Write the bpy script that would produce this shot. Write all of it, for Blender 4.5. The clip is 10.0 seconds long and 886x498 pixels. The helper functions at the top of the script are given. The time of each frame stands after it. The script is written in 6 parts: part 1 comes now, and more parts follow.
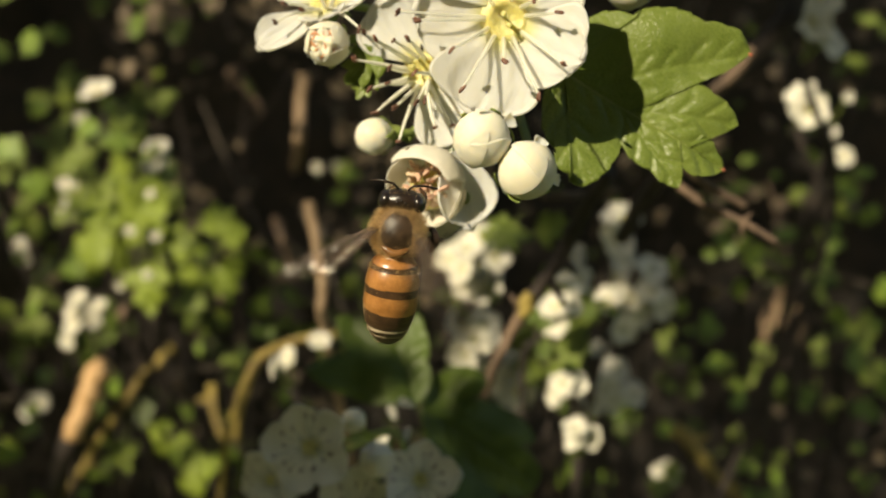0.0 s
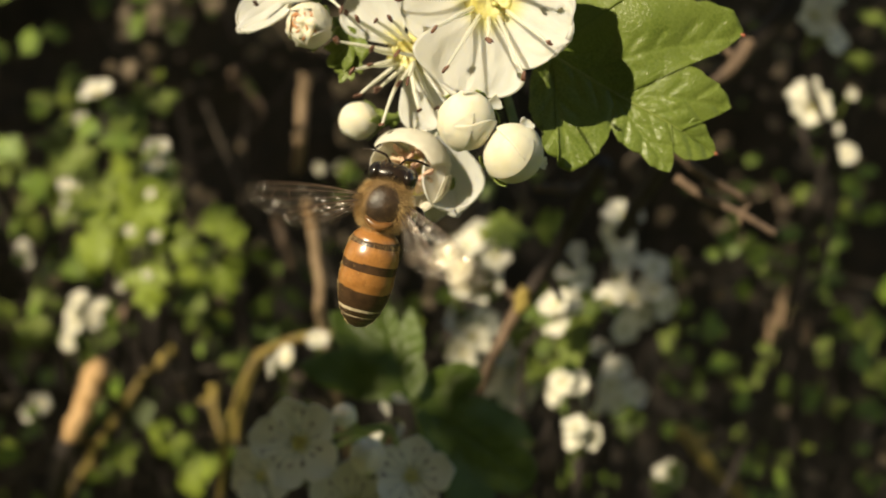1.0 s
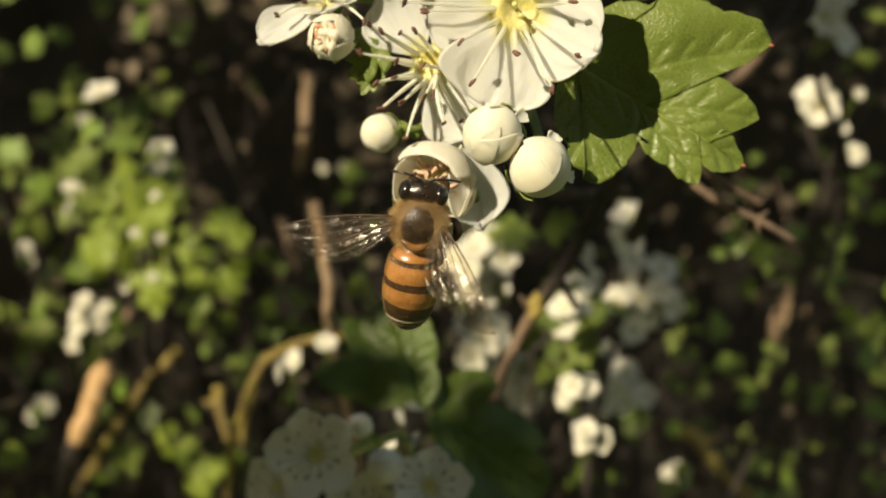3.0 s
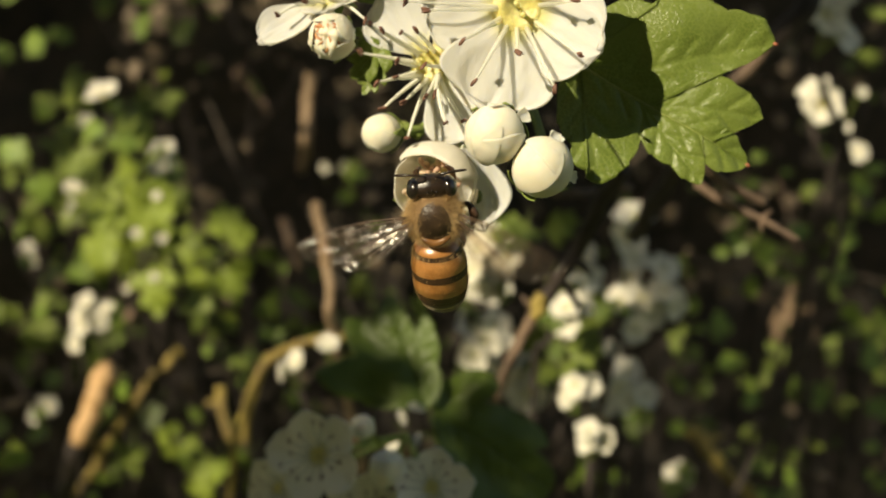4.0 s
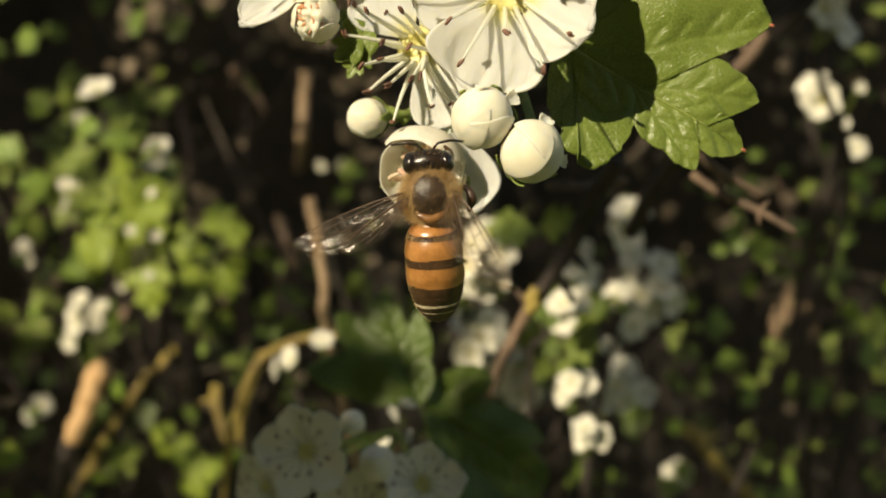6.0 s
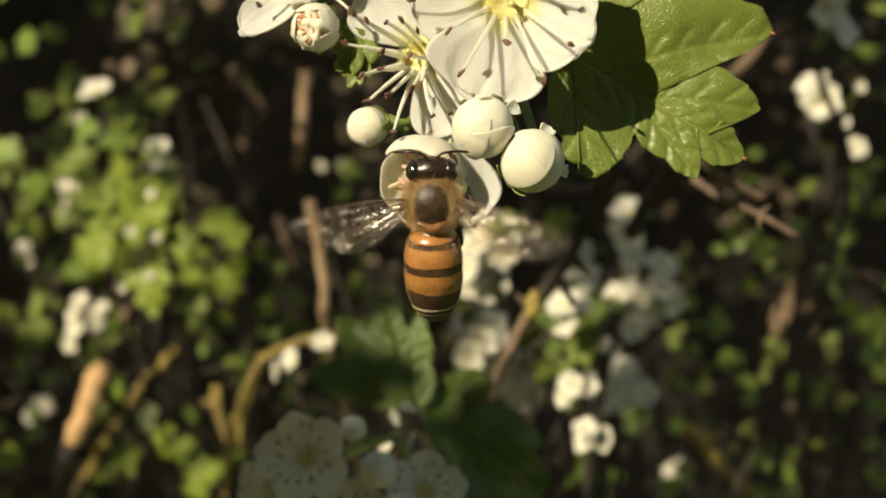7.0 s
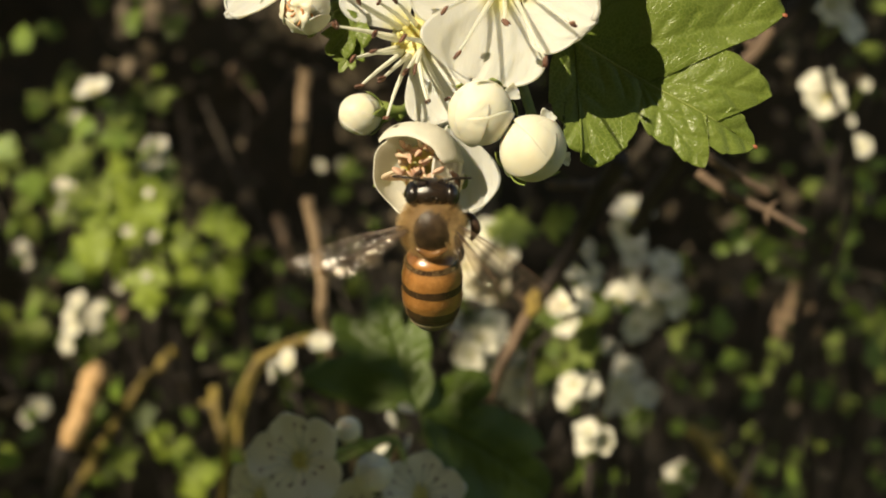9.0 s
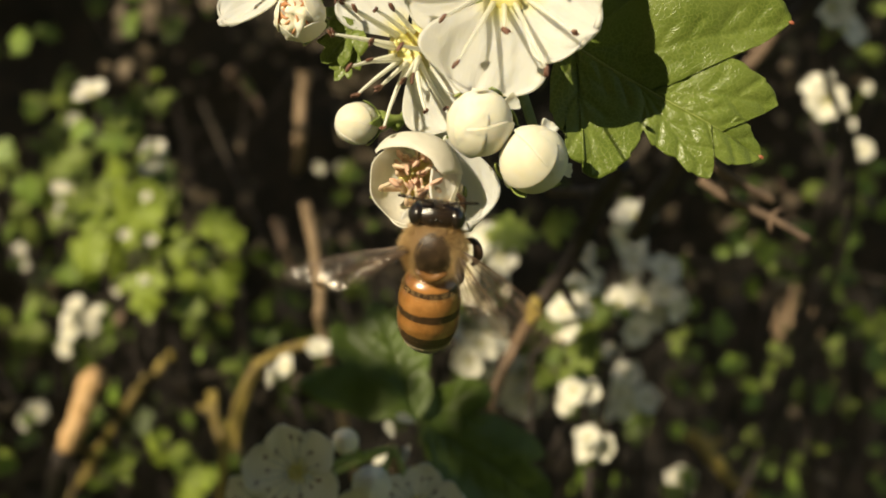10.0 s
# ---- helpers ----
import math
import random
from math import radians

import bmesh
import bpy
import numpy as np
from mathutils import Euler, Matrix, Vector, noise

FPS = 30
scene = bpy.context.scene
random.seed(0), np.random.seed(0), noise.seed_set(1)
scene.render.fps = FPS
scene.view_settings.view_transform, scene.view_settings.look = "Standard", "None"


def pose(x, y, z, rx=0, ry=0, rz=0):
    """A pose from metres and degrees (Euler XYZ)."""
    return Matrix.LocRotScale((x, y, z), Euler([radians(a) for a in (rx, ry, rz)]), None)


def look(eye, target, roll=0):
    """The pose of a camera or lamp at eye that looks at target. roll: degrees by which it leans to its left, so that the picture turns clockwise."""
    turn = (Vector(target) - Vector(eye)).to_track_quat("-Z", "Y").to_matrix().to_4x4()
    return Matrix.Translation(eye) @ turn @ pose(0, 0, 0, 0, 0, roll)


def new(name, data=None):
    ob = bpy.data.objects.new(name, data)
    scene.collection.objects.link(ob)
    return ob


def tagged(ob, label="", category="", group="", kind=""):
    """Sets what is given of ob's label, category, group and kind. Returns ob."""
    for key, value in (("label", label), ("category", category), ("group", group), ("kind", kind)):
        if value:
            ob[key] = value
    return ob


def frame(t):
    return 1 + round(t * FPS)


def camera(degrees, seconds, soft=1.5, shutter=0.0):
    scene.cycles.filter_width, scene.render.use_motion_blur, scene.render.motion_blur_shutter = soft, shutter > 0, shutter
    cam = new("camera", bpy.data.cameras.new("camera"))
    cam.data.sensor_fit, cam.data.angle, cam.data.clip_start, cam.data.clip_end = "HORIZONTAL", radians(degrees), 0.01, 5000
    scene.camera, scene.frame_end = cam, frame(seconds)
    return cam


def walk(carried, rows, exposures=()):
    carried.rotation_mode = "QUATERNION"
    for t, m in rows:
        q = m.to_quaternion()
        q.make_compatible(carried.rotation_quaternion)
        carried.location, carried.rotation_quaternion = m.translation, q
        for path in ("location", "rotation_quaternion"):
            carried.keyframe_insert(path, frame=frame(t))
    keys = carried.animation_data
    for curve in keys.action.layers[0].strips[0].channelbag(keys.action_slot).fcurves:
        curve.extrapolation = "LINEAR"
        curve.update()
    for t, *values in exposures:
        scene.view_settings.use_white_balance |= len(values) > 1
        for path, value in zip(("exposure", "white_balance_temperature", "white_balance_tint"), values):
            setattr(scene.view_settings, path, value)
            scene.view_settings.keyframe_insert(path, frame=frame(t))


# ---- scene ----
# A honey bee hovers at a half-open hawthorn flower in front of a sunlit hedge. Metres; MM is a millimetre.
MM = 0.001
cam = camera(45, 10.0, soft=1.8, shutter=0.5)
cam.data.dof.use_dof, cam.data.dof.focus_distance, cam.data.dof.aperture_fstop = True, 0.0815, 34.0
walk(cam, [
    (0, look((0.00467, -0.09066, 1.00344), (-0.00308, 0.40926, 0.99832), 0.56)),
    (0.5, look((0.00619, -0.08929, 1.00252), (-0.00321, 0.4106, 0.99829), 0.47)),
    (1, look((0.00644, -0.08827, 1.00195), (-0.0039, 0.41161, 0.99829), 0.46)),
    (1.5, look((0.00564, -0.08727, 1.00247), (-0.0046, 0.41261, 0.99864), 0.39)),
    (2, look((0.0048, -0.0872, 1.00256), (-0.00562, 0.41267, 0.99778), 0.28)),
    (2.5, look((0.00431, -0.08714, 1.00315), (-0.00595, 0.41274, 0.99829), 0.29)),
    (4, look((0.00432, -0.08647, 1.00353), (-0.00726, 0.41336, 0.99825), 0.14)),
    (4.5, look((0.005, -0.08572, 1.00258), (-0.00629, 0.41413, 0.99829), 0.25)),
    (5, look((0.00586, -0.08475, 1.00176), (-0.00599, 0.41509, 0.99699), 0.14)),
    (5.5, look((0.00539, -0.084, 1.00197), (-0.00577, 0.41586, 0.99711), 0.16)),
    (7, look((0.00516, -0.08364, 1.00343), (-0.0058, 0.4162, 0.99715), -0.09)),
    (7.5, look((0.00527, -0.08271, 1.0035), (-0.00559, 0.41714, 0.99768), -0.05)),
    (8, look((0.0056, -0.08142, 1.00286), (-0.00575, 0.41842, 0.9973), -0.02)),
    (8.5, look((0.00539, -0.0801, 1.00256), (-0.00599, 0.41974, 0.99731), 0.02)),
    (9, look((0.00549, -0.07946, 1.00266), (-0.00601, 0.42038, 0.99712), -0.04)),
    (9.5, look((0.00535, -0.07848, 1.00284), (-0.00625, 0.42136, 0.99776), -0.03)),
    (10, look((0.00552, -0.07741, 1.00354), (-0.00569, 0.42244, 0.99862), -0.06)),
], exposures=[(0, 0.61, 8000, 5), (10, 0.61, 8000, 5)])

# ---- light ----
SUN = Vector((0.68, 1.0, -0.56)).normalized()   # the way the sunlight travels
world = bpy.data.worlds.new("sky")
scene.world = world
world.use_nodes = True
wn = world.node_tree.nodes
sky = wn.new("ShaderNodeTexSky")
sky.sky_type, sky.sun_disc = "NISHITA", False
sky.sun_elevation = math.asin(-SUN.z)
sky.sun_rotation = math.atan2(-SUN.x, -SUN.y)
sky.dust_density, sky.ozone_density = 2.5, 0.6
wn["Background"].inputs["Strength"].default_value = 0.10
world.node_tree.links.new(sky.outputs[0], wn["Background"].inputs["Color"])
sun = new("sun", bpy.data.lights.new("sun", "SUN"))
sun.data.energy, sun.data.angle, sun.data.color = 4.15, radians(0.6), (1.0, 0.93, 0.80)
sun.matrix_basis = look((-0.5, -1.0, 1.4), Vector((-0.5, -1.0, 1.4)) + SUN)


# ---- materials ----
def nodes_of(name):
    m = bpy.data.materials.new(name)
    m.use_nodes = True
    t = m.node_tree
    b = t.nodes["Principled BSDF"]
    return m, t.nodes, t.links, b


def noise_ramp(n, l, scale, stops, coord="Object", detail=5.0, stretch=None, distortion=0.0):
    tex = n.new("ShaderNodeTexCoord")
    no = n.new("ShaderNodeTexNoise")
    no.inputs["Scale"].default_value, no.inputs["Detail"].default_value = scale, detail
    no.inputs["Distortion"].default_value = distortion
    src = tex.outputs[coord]
    if stretch:
        mp = n.new("ShaderNodeMapping")
        mp.inputs["Scale"].default_value = stretch
        l.new(src, mp.inputs["Vector"])
        src = mp.outputs["Vector"]
    l.new(src, no.inputs["Vector"])
    ramp = n.new("ShaderNodeValToRGB")
    while len(ramp.color_ramp.elements) < len(stops):
        ramp.color_ramp.elements.new(0.5)
    for e, (p, c) in zip(ramp.color_ramp.elements, stops):
        e.position, e.color = p, (*c, 1)
    l.new(no.outputs["Fac"], ramp.inputs["Fac"])
    return no, ramp


def bump(n, l, b, height, strength, distance):
    bu = n.new("ShaderNodeBump")
    bu.inputs["Strength"].default_value, bu.inputs["Distance"].default_value = strength, distance
    l.new(height, bu.inputs["Height"])
    l.new(bu.outputs["Normal"], b.inputs["Normal"])
    return bu


def plain(name, c1, c2, scale, rough=0.6, detail=4.0, bumpy=0.3, dist=0.0001, translucent=0.0, tcol=None, stretch=None, coat=0.0, spec=0.5, vary=0.0, grain=0.8, soft=0.0, depth=0.75):
    """A grained material: two tones mixed at two scales, fine relief, and light let through where the thing is thin."""
    m, n, l, b = nodes_of(name)
    no, ramp = noise_ramp(n, l, scale, [(0.3, c1), (0.7, c2)], detail=detail, stretch=stretch)
    no2, ramp2 = noise_ramp(n, l, scale * 7, [(0.3, (grain, grain, grain)), (0.75, (1.03, 1.03, 1.03))], stretch=stretch)
    mix = n.new("ShaderNodeMix")
    mix.data_type, mix.blend_type = "RGBA", "MULTIPLY"
    mix.inputs[0].default_value = 1.0
    l.new(ramp.outputs[0], mix.inputs[6])
    l.new(ramp2.outputs[0], mix.inputs[7])
    col = mix.outputs[2]
    if vary:
        oi = n.new("ShaderNodeNewGeometry")
        hs = n.new("ShaderNodeHueSaturation")
        mr = n.new("ShaderNodeMapRange")
        mr.inputs["To Min"].default_value, mr.inputs["To Max"].default_value = 1 - vary, 1 + vary
        l.new(oi.outputs["Random Per Island"], mr.inputs["Value"])
        l.new(mr.outputs[0], hs.inputs["Value"])
        l.new(col, hs.inputs["Color"])
        col = hs.outputs[0]
    l.new(col, b.inputs["Base Color"])
    b.inputs["Roughness"].default_value = rough
    b.inputs["Specular IOR Level"].default_value = spec
    b.inputs["Coat Weight"].default_value = coat
    b.inputs["Coat Roughness"].default_value = 0.28
    if soft:
        b.inputs["Subsurface Weight"].default_value = depth
        b.inputs["Subsurface Radius"].default_value = (1.0, 0.85, 0.6)
        b.inputs["Subsurface Scale"].default_value = soft
    if bumpy:
        bump(n, l, b, no2.outputs["Fac"], bumpy, dist)
    if translucent:
        tr = n.new("ShaderNodeBsdfTranslucent")
        ms = n.new("ShaderNodeMixShader")
        ms.inputs[0].default_value = translucent
        if tcol:
            tm = n.new("ShaderNodeMix")
            tm.data_type, tm.blend_type = "RGBA", "MULTIPLY"
            tm.inputs[0].default_value = 1.0
            tm.inputs[7].default_value = (*tcol, 1)
            l.new(col, tm.inputs[6])
            l.new(tm.outputs[2], tr.inputs["Color"])
        else:
            l.new(col, tr.inputs["Color"])
        l.new(b.outputs[0], ms.inputs[1])
        l.new(tr.outputs[0], ms.inputs[2])
        l.new(ms.outputs[0], n["Material Output"].inputs["Surface"])
    return m


PETAL = plain("petal_white", (0.755, 0.735, 0.67), (0.81, 0.795, 0.735), 160, rough=0.55, bumpy=0.45, dist=0.0003, translucent=0.28, tcol=(1.0, 0.97, 0.90), stretch=(1, 0.35, 1), spec=0.2, grain=0.95, soft=0.0011, depth=0.5)
PETAL_FAR = plain("petal_white_hedge", (0.80, 0.775, 0.67), (0.86, 0.84, 0.735), 40, rough=0.6, bumpy=0.2, translucent=0.22, tcol=(1.0, 0.97, 0.90), spec=0.2, grain=0.92)
PETAL_CREAM = plain("petal_cream", (0.67, 0.625, 0.475), (0.745, 0.725, 0.63), 90, rough=0.5, bumpy=0.25, dist=0.0002, spec=0.3, grain=0.96, soft=0.0006)
PETAL_THIN = plain("petal_thin", (0.90, 0.88, 0.815), (0.93, 0.915, 0.86), 160, rough=0.55, bumpy=0.3, dist=0.0003, translucent=0.50, tcol=(1.0, 0.98, 0.93), spec=0.2, grain=0.98)


def claw_petal():
    """The white petal with a yellow-green flush at its narrow foot."""
    m = PETAL.copy()
    m.name = "petal_white_claw"
    n, l = m.node_tree.nodes, m.node_tree.links
    tex, far, mr, mix = n.new("ShaderNodeTexCoord"), n.new("ShaderNodeVectorMath"), n.new("ShaderNodeMapRange"), n.new("ShaderNodeMix")
    far.operation, mix.data_type = "LENGTH", "RGBA"
    l.new(tex.outputs["Object"], far.inputs[0])
    l.new(far.outputs["Value"], mr.inputs["Value"])
    mr.inputs["From Min"].default_value, mr.inputs["From Max"].default_value = 0.3 * MM, 2.4 * MM
    mr.interpolation_type = "SMOOTHSTEP"
    l.new(mr.outputs[0], mix.inputs[0])
    b = n["Principled BSDF"]
    col = b.inputs["Base Color"].links[0].from_socket
    mix.inputs[6].default_value = (0.72, 0.66, 0.26, 1)
    l.new(col, mix.inputs[7])
    l.new(mix.outputs[2], b.inputs["Base Color"])
    return m


PETAL_CLAW = claw_petal()
FILAMENT = plain("stamen_filament", (0.88, 0.88, 0.77), (0.91, 0.90, 0.82), 600, rough=0.45, bumpy=0.1, translucent=0.25, grain=0.95)
# filaments are glassy and let part of the light straight through
fn_, fl_ = FILAMENT.node_tree.nodes, FILAMENT.node_tree.links
clear, blend = fn_.new("ShaderNodeBsdfTransparent"), fn_.new("ShaderNodeMixShader")
blend.inputs[0].default_value = 0.52
fl_.new(fn_["Material Output"].inputs["Surface"].links[0].from_socket, blend.inputs[1])
fl_.new(clear.outputs[0], blend.inputs[2])
fl_.new(blend.outputs[0], fn_["Material Output"].inputs["Surface"])
FILAMENT_PALE = FILAMENT.copy()
FILAMENT_PALE.name = "stamen_filament_pale"
FILAMENT_PALE.node_tree.nodes[blend.name].inputs[0].default_value = 0.12
ANTHER = plain("anther_brown", (0.075, 0.032, 0.022), (0.24, 0.105, 0.065), 1600, rough=0.5, bumpy=0.6)
ANTHER_PINK = plain("anther_pink", (0.74, 0.42, 0.30), (0.86, 0.62, 0.47), 1800, rough=0.5, bumpy=0.4, translucent=0.25)
BEIGE_STAMEN = plain("stamen_peach", (0.78, 0.56, 0.38), (0.88, 0.74, 0.56), 900, rough=0.45, bumpy=0.2, translucent=0.35)
DISC = plain("flower_disc", (0.70, 0.62, 0.20), (0.78, 0.73, 0.36), 500, rough=0.4, bumpy=0.4, dist=0.0002, translucent=0.1, soft=0.0006)
SEPAL = plain("sepal_green", (0.16, 0.24, 0.05), (0.32, 0.36, 0.10), 500, rough=0.5, bumpy=0.3)
STALK = plain("green_stalk", (0.17, 0.24, 0.05), (0.28, 0.32, 0.09), 500, rough=0.5, bumpy=0.3)
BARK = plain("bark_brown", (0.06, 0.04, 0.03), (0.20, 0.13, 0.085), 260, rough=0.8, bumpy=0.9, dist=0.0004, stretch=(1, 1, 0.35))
# darker copy of the bark for shaded twigs: shade put into the colour
BARK_SHADED = plain("bark_shaded", (0.018, 0.013, 0.012), (0.055, 0.04, 0.034), 220, rough=0.85, bumpy=0.9, dist=0.0004)
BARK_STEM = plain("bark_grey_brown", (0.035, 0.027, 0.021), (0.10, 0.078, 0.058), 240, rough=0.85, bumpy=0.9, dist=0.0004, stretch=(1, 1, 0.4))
LICHEN = plain("lichen_yellow", (0.15, 0.105, 0.05), (0.40, 0.30, 0.07), 130, rough=0.85, bumpy=0.9, dist=0.0005)
CUTWOOD = plain("bare_wood", (0.42, 0.24, 0.11), (0.62, 0.40, 0.20), 160, rough=0.7, bumpy=0.5, dist=0.0004, stretch=(4, 4, 0.4))
DRY = plain("dry_leaf_tan", (0.26, 0.17, 0.10), (0.44, 0.31, 0.20), 200, rough=0.75, bumpy=0.5, dist=0.0004, translucent=0.15, stretch=(5, 5, 0.5))
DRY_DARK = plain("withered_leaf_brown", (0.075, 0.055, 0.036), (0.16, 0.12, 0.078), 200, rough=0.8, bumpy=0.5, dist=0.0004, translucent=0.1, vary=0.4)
# backdrop colour: the hedge's inner shade is put into its near-black brown
BACKDROP_SHADE = plain("hedge_backdrop_shade", (0.004, 0.003, 0.002), (0.020, 0.014, 0.009), 40, rough=0.95, bumpy=1.0, dist=0.004)
GRASS = plain("meadow_ground", (0.03, 0.05, 0.012), (0.08, 0.10, 0.03), 6, rough=0.9, bumpy=1.0, dist=0.01)


def leaf_material(name, dark, light, rough, through_, relief, vary=0.0, scale=1.0):
    """A leaf: mottled green, a fine net of veins with relief, waxy gloss, light shining through."""
    m, n, l, b = nodes_of(name)
    no, ramp = noise_ramp(n, l, 180 * scale, [(0.3, dark), (0.72, light)], detail=6)
    tex = n.new("ShaderNodeTexCoord")
    vo = n.new("ShaderNodeTexVoronoi")
    vo.feature = "DISTANCE_TO_EDGE"
    vo.inputs["Scale"].default_value = 2600 * scale
    wob = n.new("ShaderNodeTexNoise")
    wob.inputs["Scale"].default_value = 700 * scale
    add = n.new("ShaderNodeVectorMath")
    add.operation = "MULTIPLY_ADD"
    add.inputs[1].default_value = (0.0011, 0.0011, 0.0011)
    l.new(tex.outputs["Object"], wob.inputs["Vector"])
    l.new(wob.outputs["Color"], add.inputs[0])
    l.new(tex.outputs["Object"], add.inputs[2])
    l.new(add.outputs[0], vo.inputs["Vector"])
    vr = n.new("ShaderNodeMapRange")
    vr.inputs["From Max"].default_value = 0.12
    l.new(vo.outputs["Distance"], vr.inputs["Value"])
    vein = n.new("ShaderNodeMix")
    vein.data_type = "RGBA"
    l.new(vr.outputs[0], vein.inputs[0])
    vein.inputs[6].default_value = (light[0] * 1.06, light[1] * 1.04, light[2] * 1.08, 1)
    l.new(ramp.outputs[0], vein.inputs[7])
    col = vein.outputs[2]
    if vary:
        g = n.new("ShaderNodeNewGeometry")
        hs = n.new("ShaderNodeHueSaturation")
        mr = n.new("ShaderNodeMapRange")
        mr.inputs["To Min"].default_value, mr.inputs["To Max"].default_value = 1 - vary, 1 + vary
        l.new(g.outputs["Random Per Island"], mr.inputs["Value"])
        l.new(mr.outputs[0], hs.inputs["Value"])
        l.new(col, hs.inputs["Color"])
        col = hs.outputs[0]
    l.new(col, b.inputs["Base Color"])
    b.inputs["Roughness"].default_value = rough
    b.inputs["Specular IOR Level"].default_value = 0.35
    fine = n.new("ShaderNodeTexNoise")
    fine.inputs["Scale"].default_value, fine.inputs["Detail"].default_value = 900 * scale, 5
    l.new(tex.outputs["Object"], fine.inputs["Vector"])
    hsum = n.new("ShaderNodeMath")
    hsum.operation = "MULTIPLY_ADD"
    hsum.inputs[1].default_value = -0.22
    l.new(vr.outputs[0], hsum.inputs[0])
    l.new(fine.outputs["Fac"], hsum.inputs[2])
    bump(n, l, b, hsum.outputs[0], relief, 0.00012)
    tr = n.new("ShaderNodeBsdfTranslucent")
    tm = n.new("ShaderNodeMix")
    tm.data_type, tm.blend_type = "RGBA", "MULTIPLY"
    tm.inputs[0].default_value = 1.0
    tm.inputs[7].default_value = (1.3, 1.25, 0.35, 1)
    l.new(col, tm.inputs[6])
    l.new(tm.outputs[2], tr.inputs["Color"])
    ms = n.new("ShaderNodeMixShader")
    ms.inputs[0].default_value = through_
    l.new(b.outputs[0], ms.inputs[1])
    l.new(tr.outputs[0], ms.inputs[2])
    l.new(ms.outputs[0], n["Material Output"].inputs["Surface"])
    return m


LEAF = leaf_material("leaf_fresh_green", (0.108, 0.158, 0.026), (0.178, 0.228, 0.052), 0.33, 0.22, 0.55)
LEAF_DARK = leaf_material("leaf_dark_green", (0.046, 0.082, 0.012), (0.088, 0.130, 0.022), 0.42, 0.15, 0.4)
LEAF_YOUNG = leaf_material("leaf_yellow_green", (0.145, 0.215, 0.026), (0.25, 0.315, 0.05), 0.45, 0.3, 0.3)
LEAF_MIX = leaf_material("leaf_mixed_green", (0.05, 0.10, 0.015), (0.15, 0.21, 0.035), 0.42, 0.22, 0.4, vary=0.45)
VEIN = plain("leaf_vein", (0.20, 0.25, 0.06), (0.30, 0.34, 0.10), 800, rough=0.5, bumpy=0.2)
TIP_RED = plain("leaf_tip_red", (0.30, 0.07, 0.04), (0.45, 0.16, 0.08), 900, rough=0.5, bumpy=0.2)

CHITIN = plain("black_chitin", (0.012, 0.008, 0.006), (0.030, 0.018, 0.012), 1500, rough=0.28, bumpy=0.25, dist=0.00005)
EYE = plain("dark_eye", (0.008, 0.005, 0.004), (0.016, 0.010, 0.008), 3000, rough=0.15, bumpy=0.15, dist=0.00002, coat=0.6)
AMBER = plain("amber_tergite", (0.36, 0.145, 0.036), (0.52, 0.235, 0.075), 700, rough=0.30, bumpy=0.2, dist=0.00003, translucent=0.08, coat=1.0)
BAND = plain("dark_brown_band", (0.040, 0.020, 0.011), (0.085, 0.043, 0.022), 1200, rough=0.35, bumpy=0.3, dist=0.00004)
PALE = plain("pale_hair_band", (0.50, 0.41, 0.27), (0.66, 0.56, 0.40), 2000, rough=0.85, bumpy=0.8, dist=0.0001)
FUR = plain("tan_fur", (0.50, 0.32, 0.135), (0.78, 0.57, 0.30), 900, rough=0.6, bumpy=0.0, translucent=0.35, vary=0.3)
FUR_SKIN = plain("furry_cuticle", (0.17, 0.10, 0.045), (0.30, 0.19, 0.095), 1200, rough=0.8, bumpy=0.8)
SCUTUM = plain("thorax_shield", (0.024, 0.014, 0.008), (0.062, 0.036, 0.020), 1100, rough=0.36, bumpy=0.5, dist=0.0001)
SCUTELLUM = plain("amber_brown_rim", (0.13, 0.055, 0.018), (0.26, 0.12, 0.04), 900, rough=0.3, bumpy=0.3, coat=0.4)
RED_STAMEN = plain("red_brown_stamen", (0.45, 0.17, 0.06), (0.68, 0.36, 0.18), 1800, rough=0.5, bumpy=0.4)
LEG = plain("bee_leg_brown", (0.030, 0.016, 0.010), (0.10, 0.05, 0.025), 1500, rough=0.35, bumpy=0.3)
WING_VEIN = plain("wing_vein_brown", (0.06, 0.035, 0.022), (0.13, 0.08, 0.05), 2000, rough=0.35, bumpy=0.0)


